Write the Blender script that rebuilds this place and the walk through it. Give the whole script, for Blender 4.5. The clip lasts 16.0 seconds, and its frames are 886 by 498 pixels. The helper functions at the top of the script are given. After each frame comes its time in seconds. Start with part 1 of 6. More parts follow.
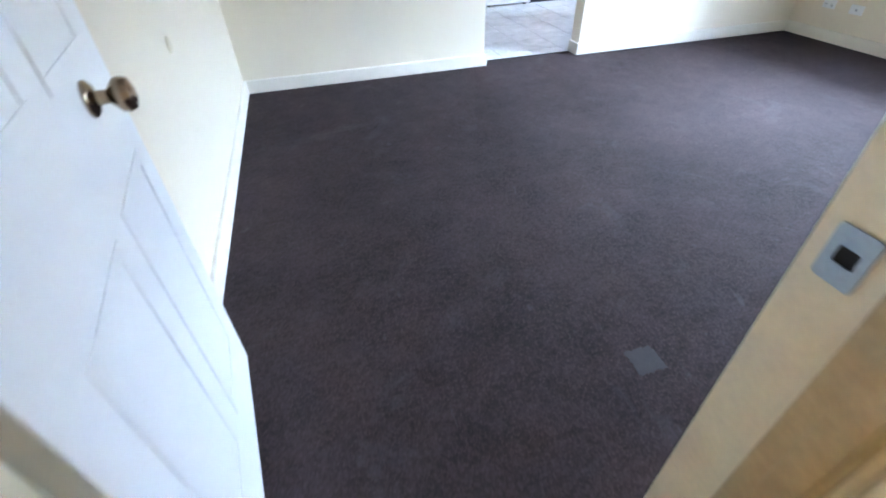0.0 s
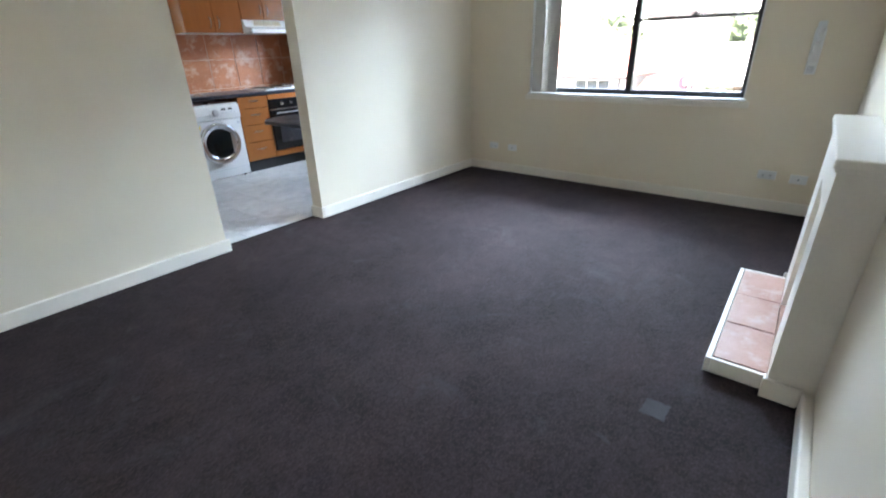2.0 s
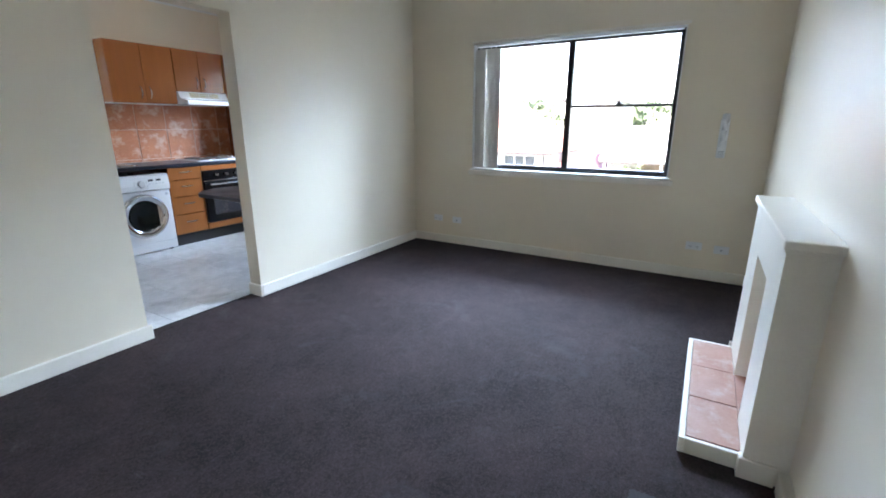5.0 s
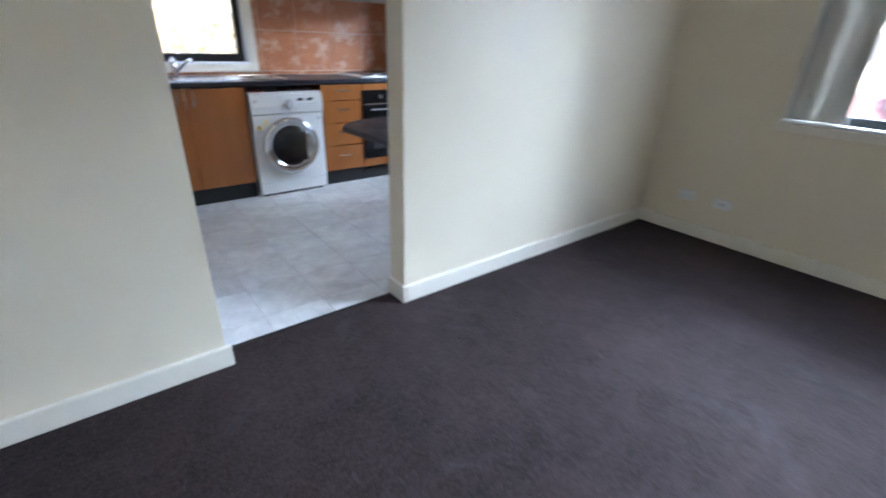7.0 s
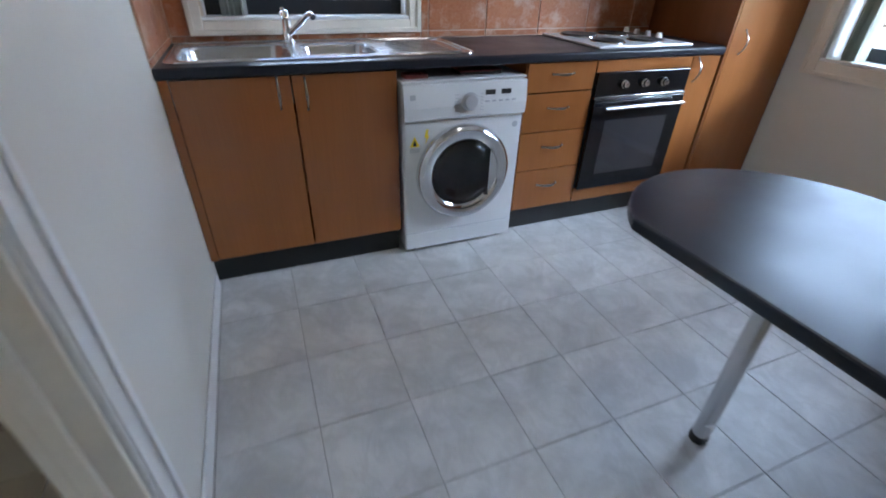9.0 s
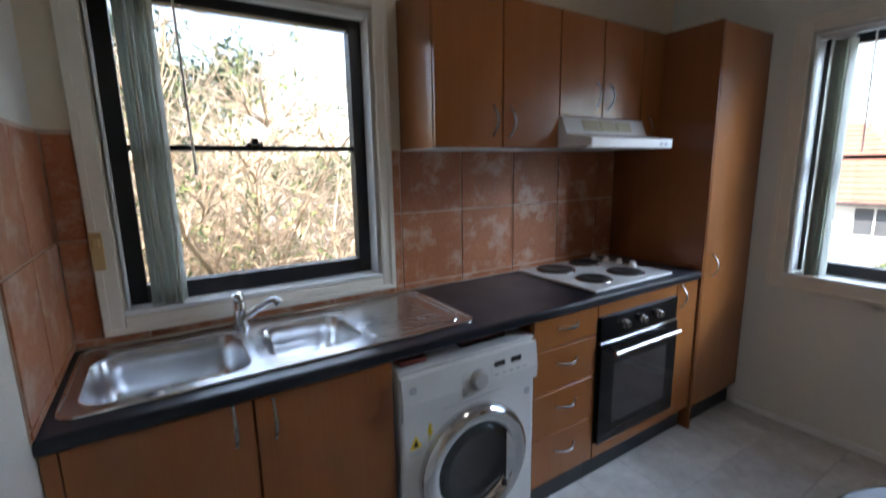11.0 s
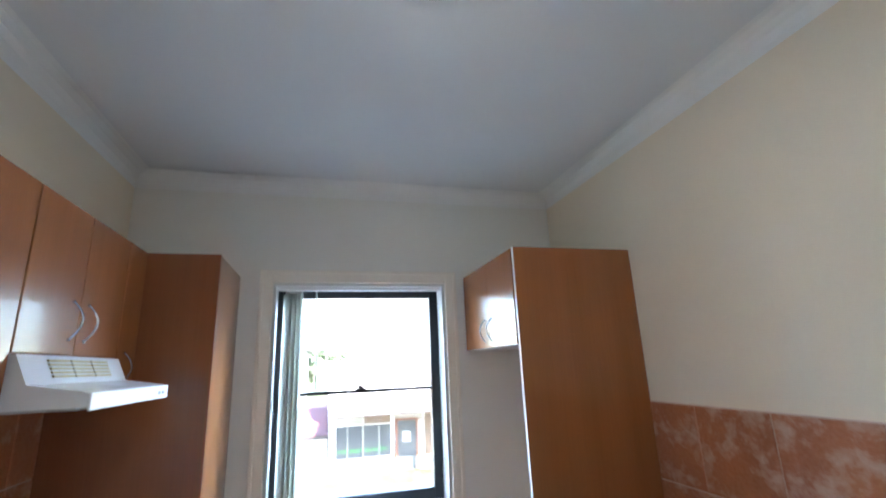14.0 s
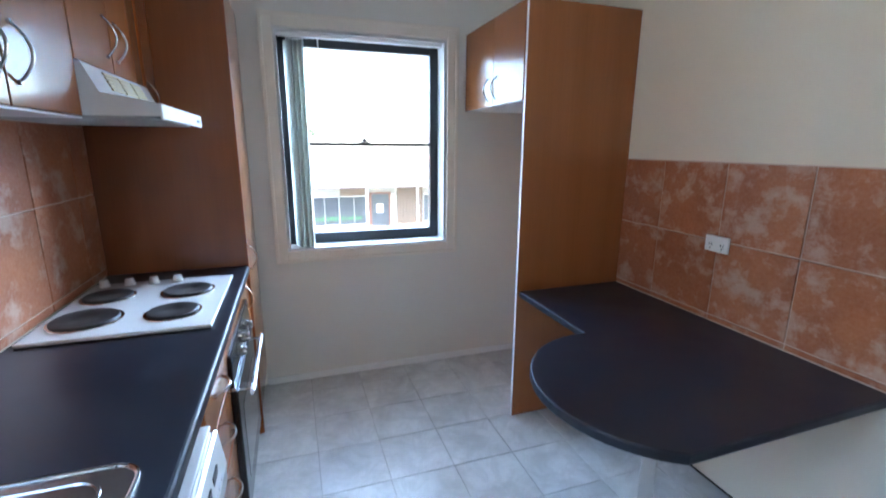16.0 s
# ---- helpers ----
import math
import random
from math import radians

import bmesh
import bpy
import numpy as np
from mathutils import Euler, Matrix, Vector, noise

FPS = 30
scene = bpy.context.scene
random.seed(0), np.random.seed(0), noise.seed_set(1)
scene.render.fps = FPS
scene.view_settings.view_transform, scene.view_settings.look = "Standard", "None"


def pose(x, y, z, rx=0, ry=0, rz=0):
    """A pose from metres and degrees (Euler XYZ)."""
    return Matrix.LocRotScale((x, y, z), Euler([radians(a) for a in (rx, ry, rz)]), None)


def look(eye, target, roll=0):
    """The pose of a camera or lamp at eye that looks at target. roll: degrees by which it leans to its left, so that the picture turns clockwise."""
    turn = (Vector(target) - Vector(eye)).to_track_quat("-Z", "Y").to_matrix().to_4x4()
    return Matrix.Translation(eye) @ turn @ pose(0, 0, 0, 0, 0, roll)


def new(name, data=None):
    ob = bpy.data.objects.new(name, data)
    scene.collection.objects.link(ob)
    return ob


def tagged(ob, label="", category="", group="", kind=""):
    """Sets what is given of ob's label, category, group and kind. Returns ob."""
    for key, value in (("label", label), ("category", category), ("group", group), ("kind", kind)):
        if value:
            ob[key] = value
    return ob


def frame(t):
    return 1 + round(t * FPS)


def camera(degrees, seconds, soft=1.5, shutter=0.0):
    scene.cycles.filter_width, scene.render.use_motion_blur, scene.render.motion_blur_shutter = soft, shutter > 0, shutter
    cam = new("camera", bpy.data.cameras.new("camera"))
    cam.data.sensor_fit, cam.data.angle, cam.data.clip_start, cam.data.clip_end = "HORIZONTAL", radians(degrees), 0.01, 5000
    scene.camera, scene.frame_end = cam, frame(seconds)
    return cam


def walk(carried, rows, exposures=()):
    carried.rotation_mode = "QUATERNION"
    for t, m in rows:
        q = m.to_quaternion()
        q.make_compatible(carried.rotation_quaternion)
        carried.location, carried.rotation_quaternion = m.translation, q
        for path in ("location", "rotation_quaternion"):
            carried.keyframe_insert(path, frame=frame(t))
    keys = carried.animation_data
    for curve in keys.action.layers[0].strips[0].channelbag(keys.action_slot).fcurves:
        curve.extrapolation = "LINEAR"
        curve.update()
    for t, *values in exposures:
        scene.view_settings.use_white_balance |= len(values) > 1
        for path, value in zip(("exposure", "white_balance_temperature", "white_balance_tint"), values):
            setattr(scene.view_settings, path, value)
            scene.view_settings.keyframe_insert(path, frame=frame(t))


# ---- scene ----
cam = camera(89.8, 16.0, 1.75, 0.4)
PATH = [
    (0, (-1.309, -3.639, 1.203), (-0.904, -2.149, -0.068), -1.7),
    (0.5, (-1.268, -3.382, 1.236), (-0.7, -1.931, -0.018), -3.2),
    (1, (-1.26, -3.243, 1.307), (-0.359, -1.906, 0.124), -4.8),
    (1.5, (-1.279, -3.157, 1.312), (-0.068, -1.921, 0.309), -4.2),
    (2, (-1.273, -3.165, 1.327), (0.144, -2.013, 0.513), -1.8),
    (2.5, (-1.301, -3.163, 1.384), (0.258, -2.045, 0.817), -1.8),
    (3, (-1.353, -3.133, 1.46), (0.293, -2.044, 1.139), -2.0),
    (5.5, (-1.135, -2.877, 1.343), (0.526, -1.924, 0.769), 0.4),
    (6, (-0.836, -2.608, 1.353), (0.818, -1.657, 0.751), 0.8),
    (6.5, (-0.516, -2.195, 1.312), (1.039, -1.172, 0.581), 1.1),
    (7, (-0.142, -1.695, 1.258), (0.987, -0.275, 0.414), 2.0),
    (7.5, (0.108, -1.171, 1.23), (0.887, 0.405, 0.277), 2.2),
    (8, (0.304, -0.633, 1.181), (0.938, 0.956, 0.145), 2.4),
    (8.2, (0.332, -0.44, 1.188), (0.915, 1.136, 0.104), 3.7),
    (10.5, (0.316, 0.905, 1.451), (1.278, 2.503, 0.73), -2.3),
    (11, (0.298, 0.889, 1.514), (1.347, 2.552, 1.149), -1.0),
    (11.5, (0.284, 0.833, 1.59), (1.441, 2.463, 1.614), -0.6),
    (12, (0.262, 0.787, 1.625), (1.617, 2.213, 1.984), -0.5),
    (12.5, (0.253, 0.838, 1.661), (1.861, 1.921, 2.149), 0.5),
    (13, (0.359, 1.029, 1.646), (2.192, 1.623, 2.183), 0.2),
    (13.5, (0.478, 1.338, 1.665), (2.397, 1.41, 2.223), -1.1),
    (14, (0.516, 1.646, 1.665), (2.384, 1.135, 2.166), -2.4),
    (14.5, (0.442, 1.76, 1.614), (2.322, 1.124, 1.863), -1.6),
    (15, (0.395, 1.852, 1.587), (2.287, 1.205, 1.569), -0.5),
    (15.5, (0.384, 1.885, 1.556), (2.265, 1.248, 1.319), 0.1),
    (16, (0.399, 1.883, 1.514), (2.246, 1.259, 1.065), 0.3),
]
walk(cam, [(t, look(eye, target, roll)) for t, eye, target, roll in PATH], [(0, 4.75, 6300, 17), (0.5, 4.65, 6300, 18), (1, 4.7, 6650, 18.5), (1.5, 4.65, 6750, 17), (2, 3.95, 6800, 15.5), (3, 3.6, 6750, 15.5), (5.5, 3.9, 6450, 17), (6.5, 3.8, 6550, 17), (7.5, 3.65, 6600, 18), (8.2, 3.55, 6550, 18), (10.5, 2.6, 6750, 17.5), (11.5, 2.45, 6950, 17.5), (12.5, 3.05, 6400, 14), (13.3, 4.15, 6150, 13), (14.5, 3.8, 5950, 13), (16, 3.85, 5750, 13)])

# ---- world, sun, exposure ----
world = bpy.data.worlds.new("sky")
scene.world = world
world.use_nodes = True
wn = world.node_tree.nodes
sky = wn.new("ShaderNodeTexSky")
sky.sky_type = "NISHITA"
sky.sun_disc = False
SUN_EL, SUN_AZ = 42.0, 238.0            # degrees; azimuth clockwise from +y, so the sun stands behind the windows
sky.sun_elevation, sky.sun_rotation = radians(SUN_EL), radians(SUN_AZ)
world.node_tree.links.new(sky.outputs[0], wn["Background"].inputs[0])
wn["Background"].inputs[1].default_value = 0.15
sun_data = bpy.data.lights.new("sun", "SUN")
sun_data.energy, sun_data.angle, sun_data.color = 3.3, radians(0.5), (1.0, 0.95, 0.87)
sun = new("sun", sun_data)
a, e = radians(SUN_AZ), radians(SUN_EL)
sun.matrix_world = look((30 * math.sin(a) * math.cos(e), 30 * math.cos(a) * math.cos(e), 30 * math.sin(e)), (0, 0, 0))


def window_fill(name, centre, target, width, height, watts):
    """Area lamp added outside a window, above the line of sight, to boost its sky light."""
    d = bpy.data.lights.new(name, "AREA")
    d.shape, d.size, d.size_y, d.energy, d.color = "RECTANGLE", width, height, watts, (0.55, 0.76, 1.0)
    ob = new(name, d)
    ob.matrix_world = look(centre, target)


# unseen fill lamps that brighten the rooms through their windows
window_fill("window_light_living", (7.2, -2.5, 3.9), (3.3, -1.75, 1.45), 5.2, 1.7, 190)
window_fill("window_light_sink", (0.65, 6.0, 4.1), (0.65, 2.8, 1.5), 4.2, 1.5, 34)
window_fill("window_light_street", (7.2, 3.2, 4.5), (3.4, 1.4, 1.5), 4.0, 2.0, 32)


# ---- materials ----
def shader(name):
    m = bpy.data.materials.new(name)
    m.use_nodes = True
    nt = m.node_tree
    return m, nt, nt.nodes["Principled BSDF"]


def coords(nt, scale=(1, 1, 1), random_shift=False):
    tc = nt.nodes.new("ShaderNodeTexCoord")
    mp = nt.nodes.new("ShaderNodeMapping")
    mp.inputs["Scale"].default_value = scale
    nt.links.new(tc.outputs["Object"], mp.inputs[0])
    if random_shift:
        oi = nt.nodes.new("ShaderNodeObjectInfo")
        mul = nt.nodes.new("ShaderNodeMath")
        mul.operation = "MULTIPLY"
        mul.inputs[1].default_value = 37.0
        nt.links.new(oi.outputs["Random"], mul.inputs[0])
        nt.links.new(mul.outputs[0], mp.inputs["Location"])
    return mp.outputs[0]


def noise_tex(nt, vec, scale, detail=4, rough=0.55, distortion=0.0):
    n = nt.nodes.new("ShaderNodeTexNoise")
    n.inputs["Scale"].default_value, n.inputs["Detail"].default_value = scale, detail
    n.inputs["Roughness"].default_value, n.inputs["Distortion"].default_value = rough, distortion
    nt.links.new(vec, n.inputs["Vector"])
    return n.outputs["Fac"]


def ramp(nt, fac, stops):
    r = nt.nodes.new("ShaderNodeValToRGB")
    els = r.color_ramp.elements
    while len(els) < len(stops):
        els.new(0.5)
    for el, (p, c) in zip(els, stops):
        el.position, el.color = p, (*c, 1)
    nt.links.new(fac, r.inputs[0])
    return r.outputs[0]


def mix(nt, fac, a, b, mode="MIX"):
    m = nt.nodes.new("ShaderNodeMix")
    m.data_type, m.blend_type = "RGBA", mode
    for sock, v in ((m.inputs[0], fac), (m.inputs[6], a), (m.inputs[7], b)):
        if isinstance(v, (int, float)):
            sock.default_value = v
        elif isinstance(v, tuple):
            sock.default_value = (*v, 1)
        else:
            nt.links.new(v, sock)
    return m.outputs[2]


def bump(nt, bsdf, height, strength, distance=0.002):
    b = nt.nodes.new("ShaderNodeBump")
    b.inputs["Strength"].default_value, b.inputs["Distance"].default_value = strength, distance
    nt.links.new(height, b.inputs["Height"])
    nt.links.new(b.outputs[0], bsdf.inputs["Normal"])


def shade(c, k):
    return tuple(min(1.0, v * k) for v in c)


def plain(name, base, rough=0.5, metal=0.0, var=0.08, scale=3.0, grain=120.0, relief=0.12, coat=0.0, transmission=0.0):
    """A surface with soft large stains, fine grain, uneven gloss and slight relief."""
    m, nt, b = shader(name)
    v = coords(nt)
    big, fine = noise_tex(nt, v, scale, 3), noise_tex(nt, v, grain, 3)
    c = ramp(nt, big, [(0.3, shade(base, 1 - var)), (0.7, shade(base, 1 + var))])
    c = mix(nt, 0.35, c, ramp(nt, fine, [(0.3, shade(base, 1 - var)), (0.7, shade(base, 1 + var))]))
    nt.links.new(c, b.inputs["Base Color"])
    r = ramp(nt, big, [(0.3, (max(0.02, rough - 0.06),) * 3), (0.7, (min(1, rough + 0.06),) * 3)])
    nt.links.new(r, b.inputs["Roughness"])
    b.inputs["Metallic"].default_value = metal
    b.inputs["Coat Weight"].default_value = coat
    b.inputs["Coat Roughness"].default_value = 0.1
    b.inputs["Transmission Weight"].default_value = transmission
    if relief:
        bump(nt, b, fine, relief)
    return m


def veneer(name, dark, light, rough=0.24):
    """Printed wood veneer with upright grain."""
    m, nt, b = shader(name)
    v = coords(nt, (1, 1, 0.06), True)
    v2 = coords(nt, (1, 1, 0.02), True)
    broad = noise_tex(nt, v, 9.0, 3, 0.5, 0.0)
    fine = noise_tex(nt, v2, 220.0, 3)
    c = ramp(nt, broad, [(0.25, dark), (0.55, light), (0.8, shade(light, 1.12))])
    c = mix(nt, 0.3, c, ramp(nt, fine, [(0.30, shade(dark, 0.9)), (0.65, shade(light, 1.05))]))
    nt.links.new(c, b.inputs["Base Color"])
    nt.links.new(ramp(nt, broad, [(0.2, (rough - 0.04,) * 3), (0.8, (rough + 0.04,) * 3)]), b.inputs["Roughness"])
    b.inputs["Coat Weight"].default_value, b.inputs["Coat Roughness"].default_value = 0.32, 0.07
    return m


def mottled(name, deep, mid, pale, amount=0.55, rough=0.40):
    """Cloudy terracotta-look glaze with pale worn blotches, different on each piece."""
    m, nt, b = shader(name)
    v = coords(nt, (1, 1, 1), True)
    cloud, blot, fine = noise_tex(nt, v, 4.5, 5, 0.6), noise_tex(nt, v, 8.0, 7, 0.66, 0.12), noise_tex(nt, v, 70, 4, 0.7)
    c = ramp(nt, cloud, [(0.3, deep), (0.7, mid)])
    mask = ramp(nt, blot, [(amount, (0, 0, 0)), (amount + 0.13, (0.6, 0.6, 0.6))])
    c = mix(nt, mask, c, pale)
    c = mix(nt, 0.15, c, ramp(nt, fine, [(0.3, shade(deep, 0.7)), (0.7, pale)]))
    nt.links.new(c, b.inputs["Base Color"])
    nt.links.new(ramp(nt, blot, [(0.3, (rough - 0.08,) * 3), (0.7, (rough + 0.2,) * 3)]), b.inputs["Roughness"])
    bump(nt, b, blot, 0.25, 0.003)
    return m


def veined(name, base, vein, rough=0.31):
    """Pale marble-look ceramic with soft grey veins, different on each tile."""
    m, nt, b = shader(name)
    v = coords(nt, (1, 1, 1), True)
    cloud, w = noise_tex(nt, v, 5.0, 5, 0.62, 0.5), noise_tex(nt, v, 6.0, 8, 0.66, 0.7)
    c = ramp(nt, cloud, [(0.34, shade(base, 0.76)), (0.50, shade(base, 0.95)), (0.64, shade(base, 1.06))])
    mask = ramp(nt, w, [(0.42, (0, 0, 0)), (0.5, (0.38, 0.38, 0.38)), (0.58, (0, 0, 0))])
    c = mix(nt, mask, c, vein)
    nt.links.new(c, b.inputs["Base Color"])
    nt.links.new(ramp(nt, cloud, [(0.3, (rough,) * 3), (0.7, (rough + 0.12,) * 3)]), b.inputs["Roughness"])
    bump(nt, b, w, 0.05, 0.002)
    return m


def carpet_material():
    m, nt, b = shader("carpet")
    v = coords(nt)
    big, mid = noise_tex(nt, v, 1.6, 4), noise_tex(nt, v, 9, 5, 0.65)
    clump, pile, tuft = noise_tex(nt, v, 46, 3, 0.7), noise_tex(nt, v, 105, 3, 0.7), noise_tex(nt, v, 330, 2, 0.8)
    dark, light = (0.0105, 0.0068, 0.0070), (0.073, 0.0450, 0.0462)
    c = ramp(nt, pile, [(0.40, shade(dark, 0.7)), (0.52, (0.025, 0.018, 0.019)), (0.62, shade(light, 1.45))])
    c = mix(nt, 0.25, c, ramp(nt, tuft, [(0.3, shade(dark, 0.8)), (0.7, shade(light, 1.2))]))
    c = mix(nt, 0.34, c, ramp(nt, clump, [(0.43, shade(dark, 0.6)), (0.59, shade(light, 1.2))]))
    c = mix(nt, 0.30, c, ramp(nt, mid, [(0.38, dark), (0.64, shade(light, 0.95))]))
    c = mix(nt, 0.30, c, ramp(nt, big, [(0.38, dark), (0.66, shade(light, 0.85))]))
    # trodden, dusty patches and short drag marks
    scuff = noise_tex(nt, v, 2.6, 7, 0.72, 0.8)
    c = mix(nt, ramp(nt, scuff, [(0.57, (0, 0, 0)), (0.72, (0.42, 0.42, 0.42))]), c, (0.075, 0.066, 0.070))
    drag = noise_tex(nt, coords(nt, (5.0, 1.6, 1.0)), 3.0, 5, 0.7, 0.4)
    c = mix(nt, ramp(nt, drag, [(0.64, (0, 0, 0)), (0.70, (0.35, 0.35, 0.35))]), c, (0.085, 0.075, 0.078))
    nt.links.new(c, b.inputs["Base Color"])
    b.inputs["Roughness"].default_value = 0.95
    b.inputs["Specular IOR Level"].default_value = 0.25
    bump(nt, b, mix(nt, 0.65, clump, tuft), 0.7, 0.007)
    return m


def glass_material():
    m, nt, b = shader("window_glass")
    b.inputs["Base Color"].default_value = (0.97, 0.985, 0.98, 1)
    b.inputs["Roughness"].default_value, b.inputs["IOR"].default_value = 0.0, 1.45
    b.inputs["Transmission Weight"].default_value = 1.0
    return m


def tinted_glass(name, colour):
    m, nt, b = shader(name)
    b.inputs["Base Color"].default_value = (*colour, 1)
    b.inputs["Roughness"].default_value, b.inputs["IOR"].default_value = 0.02, 1.48
    b.inputs["Transmission Weight"].default_value = 1.0
    return m


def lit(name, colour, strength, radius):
    """Emissive frosted glass; glow painted as a fade from middle to rim, no bulb behind."""
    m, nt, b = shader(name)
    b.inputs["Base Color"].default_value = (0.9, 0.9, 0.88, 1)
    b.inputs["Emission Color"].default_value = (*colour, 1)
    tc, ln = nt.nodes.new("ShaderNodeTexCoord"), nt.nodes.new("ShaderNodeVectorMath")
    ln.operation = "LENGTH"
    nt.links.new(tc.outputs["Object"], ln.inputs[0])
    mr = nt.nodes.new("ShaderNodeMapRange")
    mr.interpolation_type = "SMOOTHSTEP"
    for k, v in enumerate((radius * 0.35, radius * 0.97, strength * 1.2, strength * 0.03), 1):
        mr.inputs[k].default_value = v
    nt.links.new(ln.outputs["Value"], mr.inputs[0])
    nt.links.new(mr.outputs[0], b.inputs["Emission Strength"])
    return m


def fabric(name, base, through_light=0.4):
    """Woven blind cloth that lets some daylight through."""
    m = plain(name, base, 0.85, var=0.07, scale=10, grain=300, relief=0.3)
    nt = m.node_tree
    b, out = nt.nodes["Principled BSDF"], nt.nodes["Material Output"]
    t, x = nt.nodes.new("ShaderNodeBsdfTranslucent"), nt.nodes.new("ShaderNodeMixShader")
    t.inputs["Color"].default_value = (*base, 1)
    x.inputs[0].default_value = through_light
    nt.links.new(b.outputs[0], x.inputs[1])
    nt.links.new(t.outputs[0], x.inputs[2])
    nt.links.new(x.outputs[0], out.inputs["Surface"])
    return m


def leafy(name, dark, light):
    m, nt, b = shader(name)
    g = nt.nodes.new("ShaderNodeNewGeometry")
    nt.links.new(ramp(nt, g.outputs["Random Per Island"], [(0.0, dark), (1.0, light)]), b.inputs["Base Color"])
    b.inputs["Roughness"].default_value = 0.6
    return m


